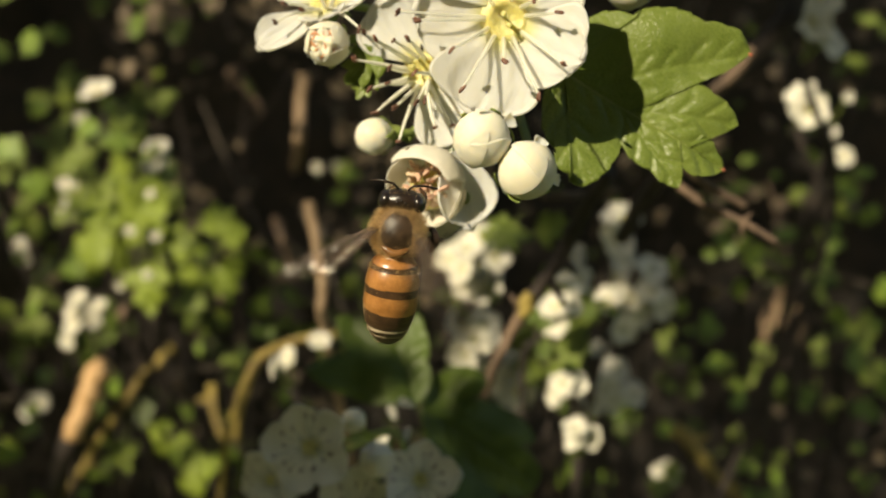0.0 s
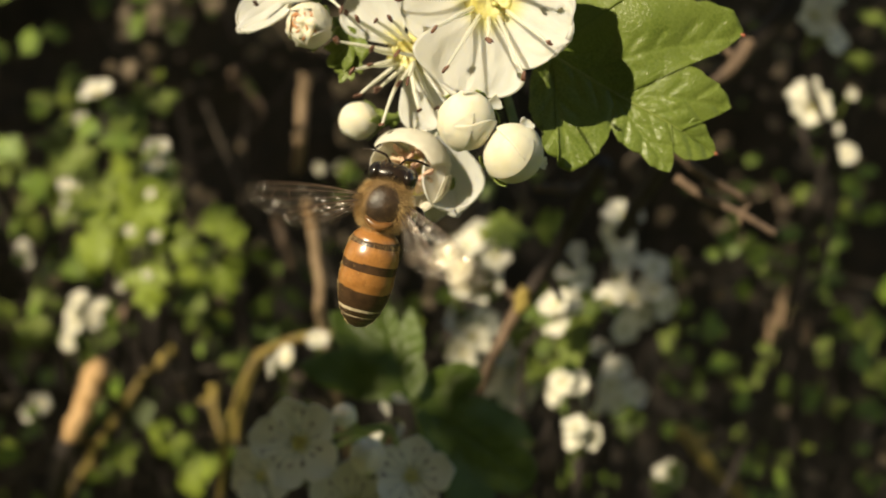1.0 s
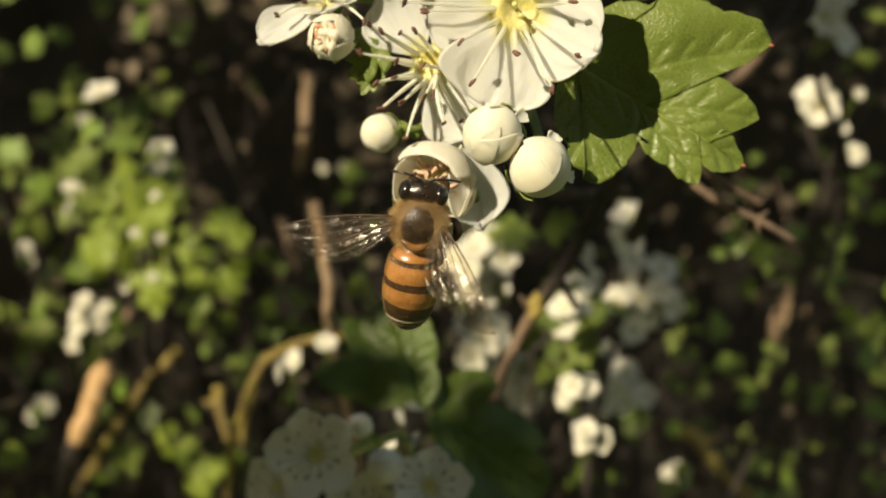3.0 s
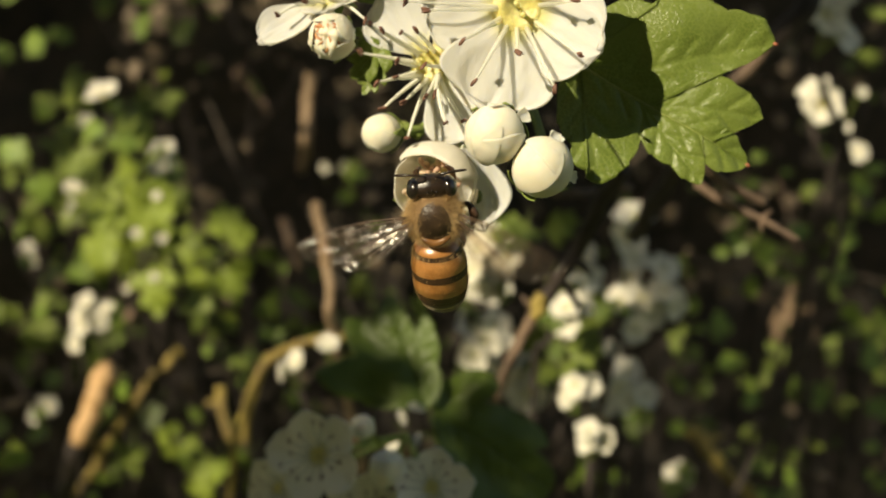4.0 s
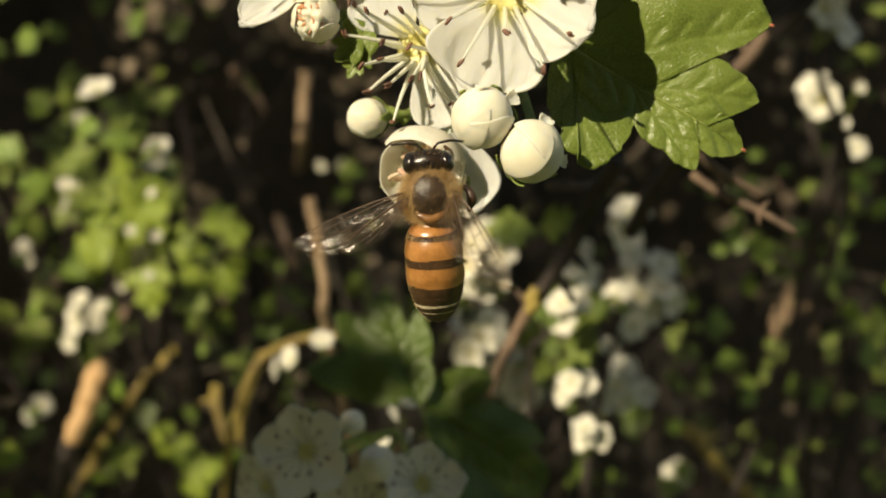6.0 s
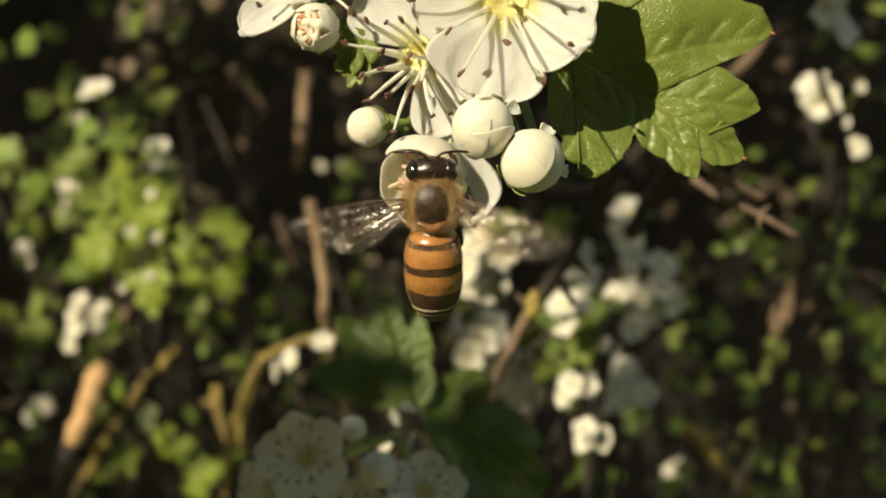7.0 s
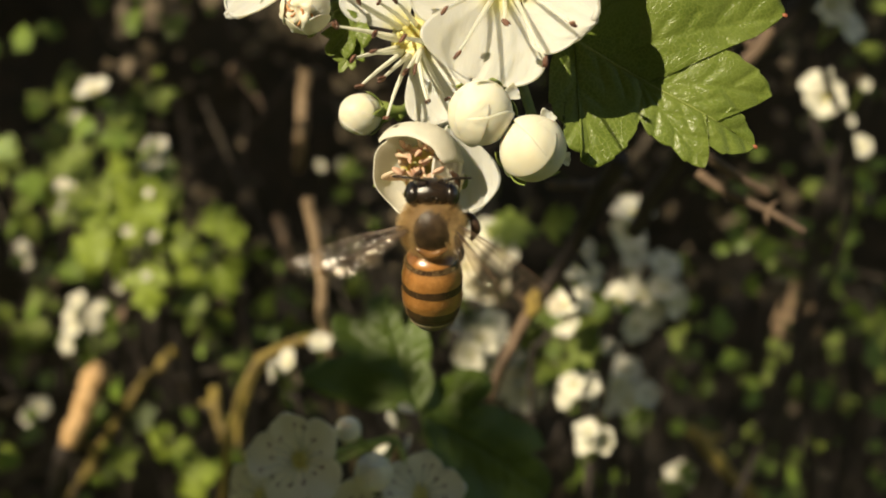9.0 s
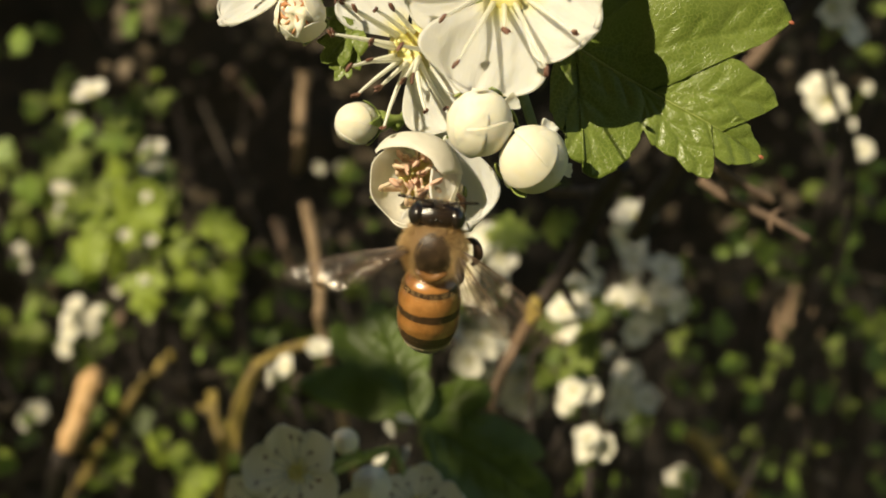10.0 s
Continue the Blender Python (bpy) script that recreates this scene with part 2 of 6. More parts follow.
def wing_membrane():
    """Clear, crinkled film: mostly see-through, with glints where the crinkles catch the sun."""
    m, n, l, b = nodes_of("wing_membrane")
    tra = n.new("ShaderNodeBsdfTransparent")
    tra.inputs["Color"].default_value = (0.94, 0.91, 0.87, 1)
    glo = n.new("ShaderNodeBsdfGlossy")
    glo.inputs["Roughness"].default_value = 0.16
    glo.inputs["Color"].default_value = (0.95, 0.92, 0.88, 1)
    dif = n.new("ShaderNodeBsdfDiffuse")
    dif.inputs["Color"].default_value = (0.60, 0.52, 0.44, 1)
    no, ramp = noise_ramp(n, l, 700, [(0.48, (0.008, 0.008, 0.008)), (0.74, (0.10, 0.10, 0.10))], stretch=(0.45, 1, 1.8))
    bu = n.new("ShaderNodeBump")
    bu.inputs["Strength"].default_value, bu.inputs["Distance"].default_value = 1.0, 0.0006
    l.new(no.outputs["Fac"], bu.inputs["Height"])
    l.new(bu.outputs["Normal"], glo.inputs["Normal"])
    m1, m2 = n.new("ShaderNodeMixShader"), n.new("ShaderNodeMixShader")
    m1.inputs[0].default_value = 0.012
    l.new(ramp.outputs[0], m2.inputs[0])
    l.new(tra.outputs[0], m1.inputs[1])
    l.new(dif.outputs[0], m1.inputs[2])
    l.new(m1.outputs[0], m2.inputs[1])
    l.new(glo.outputs[0], m2.inputs[2])
    l.new(m2.outputs[0], n["Material Output"].inputs["Surface"])
    return m


WING = wing_membrane()


# ---- building helpers ----
class Geo:
    """Vertices and faces that grow piece by piece, with a material index for each face."""

    def __init__(self):
        self.v, self.f, self.m = [], [], []

    def add(self, verts, faces, mat=0, matrix=None):
        k = len(self.v)
        self.v += [tuple(matrix @ Vector(p)) for p in verts] if matrix else [tuple(p) for p in verts]
        self.f += [tuple(i + k for i in face) for face in faces]
        self.m += [mat] * len(faces)
        return self

    def mesh(self, name, mats):
        me = bpy.data.meshes.new(name)
        me.from_pydata(self.v, [], self.f)
        for m in mats if isinstance(mats, (list, tuple)) else [mats]:
            me.materials.append(m)
        me.polygons.foreach_set("material_index", self.m)
        me.polygons.foreach_set("use_smooth", [True] * len(self.f))
        me.update()
        return me


def part(name, geo, mats, parent=None, label="", matrix=None):
    """Links a mesh as one object under a thing or a part."""
    me = geo.mesh(name, mats) if isinstance(geo, Geo) else geo
    ob = new(name, me)
    if parent:
        ob.parent = parent
    if matrix:
        ob.matrix_basis = matrix
    return tagged(ob, label)


def grid(fn, nu, nv):
    """A sheet of (nu + 1) x (nv + 1) points fn(u, v), u and v from 0 to 1."""
    verts = [fn(i / nu, j / nv) for j in range(nv + 1) for i in range(nu + 1)]
    faces = [(j * (nu + 1) + i, j * (nu + 1) + i + 1, (j + 1) * (nu + 1) + i + 1, (j + 1) * (nu + 1) + i) for j in range(nv) for i in range(nu)]
    return verts, faces


def shell(fn, nu, nv, thick):
    """The same sheet with a thickness and closed edges."""
    verts, faces = grid(fn, nu, nv)
    vs = [Vector(p) for p in verts]
    normals = [Vector() for _ in vs]
    for a, b, c, d in faces:
        nn = (vs[c] - vs[a]).cross(vs[d] - vs[b])
        for i in (a, b, c, d):
            normals[i] += nn
    back = [tuple(p - q.normalized() * thick) if q.length > 0 else tuple(p) for p, q in zip(vs, normals)]
    n, w = len(vs), nu + 1
    out = list(faces) + [tuple(i + n for i in reversed(f)) for f in faces]
    ring = [i for i in range(w)] + [j * w + nu for j in range(1, nv + 1)] + [nv * w + i for i in range(nu - 1, -1, -1)] + [j * w for j in range(nv - 1, 0, -1)]
    for a, b in zip(ring, ring[1:] + ring[:1]):
        out.append((b, a, a + n, b + n))
    return [tuple(p) for p in vs] + back, out


def tube(points, radii, n=8, cap=True):
    """A round tube along points; radii: one for each point, or one for all."""
    pts = [Vector(p) for p in points]
    if not isinstance(radii, (list, tuple)):
        radii = [radii] * len(pts)
    verts, faces = [], []
    side = Vector((0.31, 0.87, 0.38))
    for i, p in enumerate(pts):
        d = (pts[min(i + 1, len(pts) - 1)] - pts[max(i - 1, 0)]).normalized()
        a = (side - d * side.dot(d)).normalized()
        side = a
        b = d.cross(a)
        for k in range(n):
            w = 2 * math.pi * k / n
            verts.append(tuple(p + (a * math.cos(w) + b * math.sin(w)) * radii[i]))
    for i in range(len(pts) - 1):
        for k in range(n):
            faces.append((i * n + k, i * n + (k + 1) % n, (i + 1) * n + (k + 1) % n, (i + 1) * n + k))
    if cap:
        faces.append(tuple(reversed(range(n))))
        faces.append(tuple(range((len(pts) - 1) * n, len(pts) * n)))
    return verts, faces


def bend(points, steps=5):
    """A smooth line through points (Catmull-Rom)."""
    p = [Vector(q) for q in points]
    p = [p[0] * 2 - p[1]] + p + [p[-1] * 2 - p[-2]]
    out = []
    for i in range(1, len(p) - 2):
        for k in range(steps):
            t = k / steps
            a, b, c, d = p[i - 1:i + 3]
            out.append(0.5 * (2 * b + (c - a) * t + (2 * a - 5 * b + 4 * c - d) * t * t + (3 * b - a - 3 * c + d) * t ** 3))
    return out + [p[-2]]


def blob(rx, ry, rz, nu=16, nv=10, rough=0.0, freq=1.0, seed=0.0):
    """An egg-shaped body with an uneven skin."""
    def fn(u, v):
        a, e = 2 * math.pi * u, math.pi * (v - 0.5) * 0.9999
        d = Vector((math.cos(a) * math.cos(e), math.sin(a) * math.cos(e), math.sin(e)))
        k = 1 + (rough * noise.noise(d * freq + Vector((seed, seed, 0))) if rough else 0)
        return (d.x * rx * k, d.y * ry * k, d.z * rz * k)
    return grid(fn, nu, nv)


def facing(place, way, spin=0.0):
    """A pose at place whose own +z points along way, turned by spin degrees about it."""
    q = Vector(way).to_track_quat("Z", "Y").to_matrix().to_4x4()
    return Matrix.Translation(place) @ q @ Matrix.Rotation(radians(spin), 4, "Z")


def between(a, b, t):
    return tuple(Vector(a).lerp(Vector(b), t))


# ---- hawthorn: petals, stamens, buds, leaves ----
def petal_fn(length, width, cup, wave, seed, curl=0.0):
    """A rounded petal on a short claw; base at the origin, growing along +y, its inner face to +z."""
    def fn(u, q):
        s = 2 * u - 1
        v = 1 - (1 - q) ** 1.8
        w = 0.16 + 0.84 * math.sin(math.pi / 2 * v / 0.62) ** 1.1 if v < 0.62 else math.sqrt(max(0.0, 1 - ((v - 0.62) / 0.38) ** 2))
        end = 1 - 0.10 * s * s * v - 0.03 * math.exp(-(s * 5) ** 2) * v + 0.025 * v * noise.noise(Vector((s * 2.5, seed, 4)))
        x = s * width / 2 * w * (1 + 0.03 * noise.noise(Vector((v * 4, seed, s))))
        y = length * (v * end)
        r = (s * w * width / 2) ** 2 / width * 1.6 + (y - length * 0.35) ** 2 / length * 0.5
        z = cup * r + wave * length * 0.075 * noise.noise(Vector((s * 1.6 + seed, v * 2.0, seed * 3))) * (0.3 + 0.7 * v)
        # fine ridges that fan out from the foot, and a ruffled rim
        z += wave * length * v * (0.011 * math.sin(s * 11 + seed + 0.8 * v) + 0.008 * math.sin(s * 23 + 2 * seed) + 0.022 * noise.noise(Vector((s * 6, v * 1.2, seed)))) * (1 - 0.4 * v)
        z += wave * length * 0.035 * v ** 4 * noise.noise(Vector((s * 3.4 + seed, v * 4, seed)))
        z += curl * length * max(0, v - 0.7) ** 2
        return (x, y, z)
    return fn


def petal_mesh(length, width, cup, wave, seed, fine=True, mat=None, curl=0.0):
    g = Geo()
    nu, nv = (34, 22) if fine else (8, 7)
    g.add(*shell(petal_fn(length, width, cup, wave, seed, curl), nu, nv, length * 0.022))
    return g.mesh("petal", mat or PETAL)


def stamen_geo(base, tip, bow, r=0.17 * MM, anther=0.41 * MM, sides=8, spin=0.0):
    """A pale filament from base to tip, bowed, with a two-lobed anther lying across its end."""
    base, tip = Vector(base), Vector(tip)
    mid = base.lerp(tip, 0.55) + Vector(bow)
    line = bend([base, mid, tip], 5)
    g = Geo()
    k = len(line)
    g.add(*tube(line, [r * (1.3 - 0.75 * i / (k - 1)) for i in range(k)], sides), 0)
    d = (line[-1] - line[-2]).normalized()
    side = d.cross(Vector((math.sin(spin), 0.4, math.cos(spin)))).normalized()
    cross = d.cross(side)
    way = (d * 0.7 + cross * math.sin(spin * 2.3) + side * 0.5 * math.cos(spin * 3.7)).normalized()
    off = way.cross(side).normalized() if spin % 2 < 1 else (side - way * side.dot(way)).normalized()
    for s in (-1, 1):
        m = facing(tip + off * s * anther * 0.27 + way * anther * (0.2 + 0.06 * s), way + off * s * 0.12)
        v, f = blob(anther * 0.36, anther * 0.33, anther * 0.98, 9, 7, 0.3, 1.8, spin + s)
        g.add(v, f, 1, m)
    return g


def disc_geo(r):
    """The bowl in a flower's middle: a soft swollen ring, a dip, and its short styles."""
    g = Geo()

    def fn(u, v):
        a = 2 * math.pi * u
        q = Vector((math.cos(a) * 3, math.sin(a) * 3, v * 4))
        rr = r * 1.12 * v * (1 + 0.05 * noise.noise(q))
        z = -0.16 * (1 - min(1.0, v / 0.55) ** 2) + 0.10 * math.exp(-((v - 0.66) / 0.2) ** 2) - 0.30 * max(0.0, v - 0.8)
        return (rr * math.cos(a), rr * math.sin(a), r * (z + 0.05 * noise.noise(q * 1.4)))
    v, f = grid(fn, 28, 12)
    g.add(v, f, 0)
    for k in range(2):
        a = 2.2 + 2.9 * k
        c, s = math.cos(a), math.sin(a)
        g.add(*tube(bend([(0.08 * r * c, 0.08 * r * s, -0.2 * r), (0.12 * r * c, 0.12 * r * s, 0.35 * r), (0.26 * r * c, 0.26 * r * s, 0.85 * r)], 4), 0.075 * r, 6), 0)
        v, f = blob(0.13 * r, 0.13 * r, 0.08 * r, 8, 6)
        g.add(v, f, 0, Matrix.Translation((0.26 * r * c, 0.26 * r * s, 0.87 * r)))
    return g


def calyx_geo(r, stalk):
    """Green cup under a flower, five pointed sepals, and the stalk running down -z."""
    g = Geo()
    g.add(*tube([(0, 0, -stalk), (0, 0, -r * 2.0), (0, 0, -r * 1.5), (0, 0, -r * 0.7), (0, 0, -r * 0.45)], [r * 0.28, r * 0.3, r * 0.7, r * 0.9, r * 0.8], 10))
    for k in range(5):
        a = 2 * math.pi * (k + 0.5) / 5
        m = Matrix.Rotation(a, 4, "Z")
        g.add(*shell(lambda u, v: ((2 * u - 1) * r * 0.45 * (1 - v) ** 0.7, r * 0.7 + v * r * 1.3, -r * 0.6 - v * v * r * 0.7), 4, 5, r * 0.08), 0, m)
    return g


def bud_petals(parent, r, seed, mat, open_=0.0, count=5, fine=True, wrap=1.05):
    """A ball wrapped in overlapping rounded petals, each with one edge over its neighbour and the other tucked in; open_ leaves a mouth at the top (+z)."""
    rng = random.Random(seed)
    n, w = (48, 14) if fine else (16, 6)
    if not open_:
        v, f = blob(r * 0.95, r * 0.95, r * 0.98, 24, 16)
        part("petal", Geo().add(v, f), mat, parent)
    for k in range(count):
        a0 = seed + 2 * math.pi * (2 if count == 5 else 1) * k / count + rng.uniform(-0.2, 0.2)
        tilt = 0.98 + rng.uniform(-0.12, 0.12) + 0.45 * open_
        mid = Vector((math.sin(tilt) * math.cos(a0), math.sin(tilt) * math.sin(a0), math.cos(tilt)))
        ex = Vector((-math.sin(a0), math.cos(a0), 0))
        ey = mid.cross(ex)
        inner = 0.962 + 0.010 * k

        def fn(u, v, mid=mid, ex=ex, ey=ey, inner=inner, k=k):
            a = 2 * math.pi * u
            rim = (wrap - 0.35 * open_) * (1 + 0.04 * math.sin(2 * a + seed + k) + 0.05 * noise.noise(Vector((math.cos(a), math.sin(a), seed + k))))
            q = min(1.0, v * 1.02)
            e = rim * q
            d = mid * math.cos(e) + (ex * math.cos(a) + ey * math.sin(a)) * math.sin(e)
            over = 0.5 + 0.5 * math.cos(a - 0.5)
            rr = inner + 0.050 * over * q * q - 0.030 * (1 - over) * q + 0.010 * over * q ** 8
            rr += 0.014 * noise.noise(d * 2.2 + Vector((k, seed, 0))) + 0.004 * math.sin(a * 6 + k) * q ** 3
            if v > 0.985:
                rr -= 0.03
            return (d.x * rr * r, d.y * rr * r, d.z * rr * r * 1.06)
        g = Geo()
        verts = [fn(i / n, j) for j in [q / w for q in range(w)] + [0.975, 1.0] for i in range(n)]
        faces = [(j * n + i, j * n + (i + 1) % n, (j + 1) * n + (i + 1) % n, (j + 1) * n + i) for j in range(w + 1) for i in range(n)]
        part("petal", g.add(verts, faces), mat, parent)


def lobed_outline(left, right, length, teeth=0.0, fine=26):
    """Half outlines of a lobed leaf: control points (along, across), each lobe rounded and finely toothed, base to tip."""
    sides = []
    for sign, pts in ((1, left), (-1, right)):
        pts = [(0.0, 0.0)] + list(pts) + [(length, 0.0)]
        line = []
        for i in range(len(pts) - 1):
            (a0, c0), (a1, c1) = pts[i], pts[i + 1]
            d = math.hypot(a1 - a0, c1 - c0)
            n = max(4, int(d / length * fine))
            for k in range(n):
                t = k / n
                out = (0.05 + 0.05 * (teeth > 0)) * d * math.sin(math.pi * t)
                if teeth and i > 0 and d > 0.12 * length and a1 > a0:
                    out += teeth * length * (t * d / length / 0.085 % 1.0) * math.sin(math.pi * t) ** 0.5
                nx, ny = -(c1 - c0) / d, (a1 - a0) / d
                line.append((a0 + (a1 - a0) * t + nx * out, c0 + (c1 - c0) * t + ny * out))
        line.append(pts[-1])
        sides.append([(a, sign * c) for a, c in line])
    return sides


def vein_lines(length, tips):
    """Veins of a lobed leaf in its plane: midrib, one to each lobe's tip, and short side veins along them."""
    out = [[(0.0, 0.0), (0.0, length)]]
    for a, c in tips:
        root = max(0.04 * length, a * 0.55 - abs(c) * 0.42)
        out.append([(0.0, root), (-c * 0.5, root + (a - root) * 0.46), (-c * 0.97, a * 0.985)])
    for line in list(out):
        for (x0, y0), (x1, y1) in zip(line, line[1:]):
            d = math.hypot(x1 - x0, y1 - y0)
            n = max(1, int(d / (0.105 * length)))
            for k in range(n):
                t = (k + 0.6) / n
                for s in (-1, 1):
                    way = math.atan2(y1 - y0, x1 - x0) + s * 0.75
                    q = 0.17 * length * (1 - 0.35 * t)
                    x, y = x0 + (x1 - x0) * t, y0 + (y1 - y0) * t + s * 0.02 * length
                    out.append([(x, y), (x + q * math.cos(way), y + q * math.sin(way))])
    return out


def vein_distance(points, lines):
    """How far each (x, y) lies from the nearest vein: an array."""
    p = np.array(points)
    best = np.full(len(p), 1e9)
    for line in lines:
        for a, b in zip(line, line[1:]):
            a, b = np.array(a), np.array(b)
            t = np.clip(((p - a) @ (b - a)) / ((b - a) @ (b - a)), 0, 1)
            best = np.minimum(best, np.hypot(*(p - a - t[:, None] * (b - a)).T))
    return best


def leaf_geo(left, right, length, cup=0.15, wave=0.06, seed=0.0, rows=7, thick=0.010, veins=True, relief=1.0, teeth=0.0, fine=26, net=None):
    """A lobed leaf: base at the origin, midrib along +y, upper face to +z, blade puckered between the veins."""
    g = Geo()
    ribs = []

    def height(xx, y):
        z = cup * xx * xx / length - 0.10 * y * y / length
        return z + wave * length * noise.noise(Vector((xx / length * 3 + seed, y / length * 3, seed)))
    for sign, line in zip((1, -1), lobed_outline(left, right, length, teeth, fine)):
        k = len(line)
        far = 0.0
        mids = []
        for i, (a, c) in enumerate(line):
            far = max(far, min(length, 0.08 * length * i / k + max(0.0, a - abs(c) * 0.75) * 0.92))
            mids.append(min(length, far) if i < k - 1 else length)

        def fn(u, v, line=line, mids=mids, k=k):
            x = u * (k - 1)
            i = min(int(x + 1e-6), k - 1)
            a, c = line[i]
            y = mids[i] + (a - mids[i]) * v
            xx = c * v
            z = height(xx, y)
            if not net:
                z += relief * 0.016 * length * math.sin((y - abs(xx) * 0.7) / length * 13) ** 2 * min(1, abs(xx) / length * 5)
            return (-xx, y, z)
        v, f = shell(fn, k - 1, rows, thick * length * sign)
        if net:
            d = vein_distance([(x, y) for x, y, z in v], net) / length
            lift = relief * length * (0.020 * np.tanh(d / 0.03) - 0.006 * np.exp(-(d / 0.008) ** 2))
            v = [(x, y, z + q) for (x, y, z), q in zip(v, lift)]
        if sign > 0:
            f = [tuple(reversed(q)) for q in f]
        g.add(v, f, 0)
        if veins and rows < 5:
            tips = [i for i in range(2, k - 2) if line[i][0] >= line[i - 1][0] and line[i][0] > line[i + 1][0] and abs(line[i][1]) > 0.12 * length]
            for i in tips[:4]:
                ribs.append([Vector(fn(i / (k - 1), q / 6)) + Vector((0, 0, thick * length * 0.2)) for q in range(0, 6)])
    rib = Geo()
    if veins:
        mid = []
        for q in range(9):
            y = length * q / 9
            mid.append((0, y, height(0, y) + (0.0 if net else thick * length * 0.1)))
        rib.add(*tube([(0, -0.35 * length, 0.02 * length)] + mid, [0.014 * length] + [(0.007 if net else 0.014) * length * (1 - 0.8 * q / 9) for q in range(9)], 6))
        for line in ribs:
            rib.add(*tube(line, [0.007 * length * (1 - 0.1 * q) for q in range(len(line))], 5))
    return g, rib


LOBES = ((0.10, 0.16), (0.22, 0.40), (0.44, 0.50), (0.42, 0.17), (0.62, 0.36), (0.78, 0.33), (0.74, 0.14), (0.92, 0.10))


def common_leaf(length, rng, cup=0.2, rows=4):
    """A hawthorn leaf of the usual shape, with its own small differences."""
    def half():
        return [(a * length * rng.uniform(0.94, 1.06), c * length * rng.uniform(0.85, 1.15)) for a, c in LOBES]
    return leaf_geo(half(), half(), length, cup=cup * rng.uniform(0.5, 1.8), wave=0.10, seed=rng.uniform(0, 50), rows=rows)


def thing(name, label, category, place=(0, 0, 0), group="", kind="", matrix=None):
    ob = new(name)
    ob.empty_display_size = 0.005
    ob.matrix_basis = matrix or Matrix.Translation(place)
    return tagged(ob, label, category, group, kind)


# ---- ground and hedge backdrop ----
def ground():
    g = Geo()
    rings = [0.0, 0.4, 0.8, 1.4, 2.5, 5, 12, 40, 150, 600]

    def fn(u, v):
        x = v * (len(rings) - 1)
        i = min(int(x), len(rings) - 2)
        r = rings[i] + (rings[i + 1] - rings[i]) * (x - i)
        a = 2 * math.pi * u
        p = Vector((r * math.cos(a), r * math.sin(a), 0))
        return (p.x, p.y, 0.03 * noise.noise(p * 2.0) * min(1, r))
    g.add(*grid(fn, 48, 36))
    tagged(part("ground", g, GRASS), "rough green meadow ground under the hedge", "ground", kind="structure")


def hedge_backdrop():
    """An added backdrop behind the hedge stems, coloured near-black for the deep shade there."""
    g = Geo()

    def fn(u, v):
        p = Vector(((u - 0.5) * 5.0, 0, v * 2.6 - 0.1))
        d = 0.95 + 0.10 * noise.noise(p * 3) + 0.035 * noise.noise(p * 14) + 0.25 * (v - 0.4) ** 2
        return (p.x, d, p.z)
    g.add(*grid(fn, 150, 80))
    tagged(part("hedge_backdrop", g, BACKDROP_SHADE), "near-black backdrop standing for the shade deep inside the hedge", "bank", kind="structure")


ground()
hedge_backdrop()


# ---- the flowering sprig in front ----
def under(parent, m):
    return parent.matrix_basis.inverted() @ m


def axes(place, up, along):
    """A pose at place: own +z along up, own +y towards along."""
    z = Vector(up).normalized()
    y = Vector(along)
    y = (y - z * y.dot(z)).normalized()
    x = y.cross(z)
    m = Matrix((x, y, z)).transposed().to_4x4()
    m.translation = place
    return m


def flower(parent, place, way, petals, tips, disc=1.5 * MM, seed=1, stalk=4 * MM, mat=None, anther=None, auto=0, reach=4.5 * MM, label="", filament=None):
    """An open flower. petals: (angle, length, width, tilt, cup); tips: where each stamen ends; auto: more stamens all round."""
    rng = random.Random(seed)
    z = Vector(way).normalized()
    ref = Vector((1, 0, 0))
    ref = (ref - z * ref.dot(z)).normalized()
    side = z.cross(ref)
    m0 = axes(place, z, side)
    base = parent.matrix_basis.inverted()
    head = part("flower", calyx_geo(disc * 0.95, stalk), SEPAL, parent, label, base @ m0)
    part("disc", disc_geo(disc), DISC, head, "yellow-green flower centre")
    inv = m0.inverted()
    for k, (angle, length, width, tilt, cup) in enumerate(petals):
        a = radians(angle)
        out = ref * math.cos(a) + side * math.sin(a) * 1.0
        if side.z < 0:
            out = ref * math.cos(a) - side * math.sin(a)
        t = radians(tilt)
        y = out * math.cos(t) + z * math.sin(t)
        n = z * math.cos(t) - out * math.sin(t)
        pm = axes(Vector(place) + out * disc * 0.75 - z * (0.10 * MM * k), n, y)
        part("petal", petal_mesh(length, width, cup, 1.0, seed * 3.1 + k * 1.7, True, mat or PETAL_CLAW), None, head, "", inv @ pm)
    for tip in tips:
        t = Vector(tip)
        d = t - Vector(place)
        flat = (d - z * d.dot(z))
        flat = flat.normalized() if flat.length > 1e-9 else ref
        root = Vector(place) + flat * disc * 0.75 - z * disc * 0.1
        g = stamen_geo(inv @ root, inv @ t, inv.to_3x3() @ (z * 0.5 * MM + flat * 0.2 * MM), spin=rng.uniform(0, 6))
        part("stamen", g, [filament or FILAMENT_PALE, anther or ANTHER], head)
    for k in range(auto):
        a = 2 * math.pi * (k + rng.uniform(-0.3, 0.3)) / auto
        flat = ref * math.cos(a) + side * math.sin(a)
        root = Vector(place) + flat * disc * 0.75
        t = Vector(place) + flat * reach * rng.uniform(0.55, 0.85) + z * reach * rng.uniform(0.6, 0.9)
        g = stamen_geo(inv @ root, inv @ t, inv.to_3x3() @ (flat * 0.4 * MM), spin=rng.uniform(0, 6))
        part("stamen", g, [filament or FILAMENT_PALE, anther or ANTHER], head)
    return head


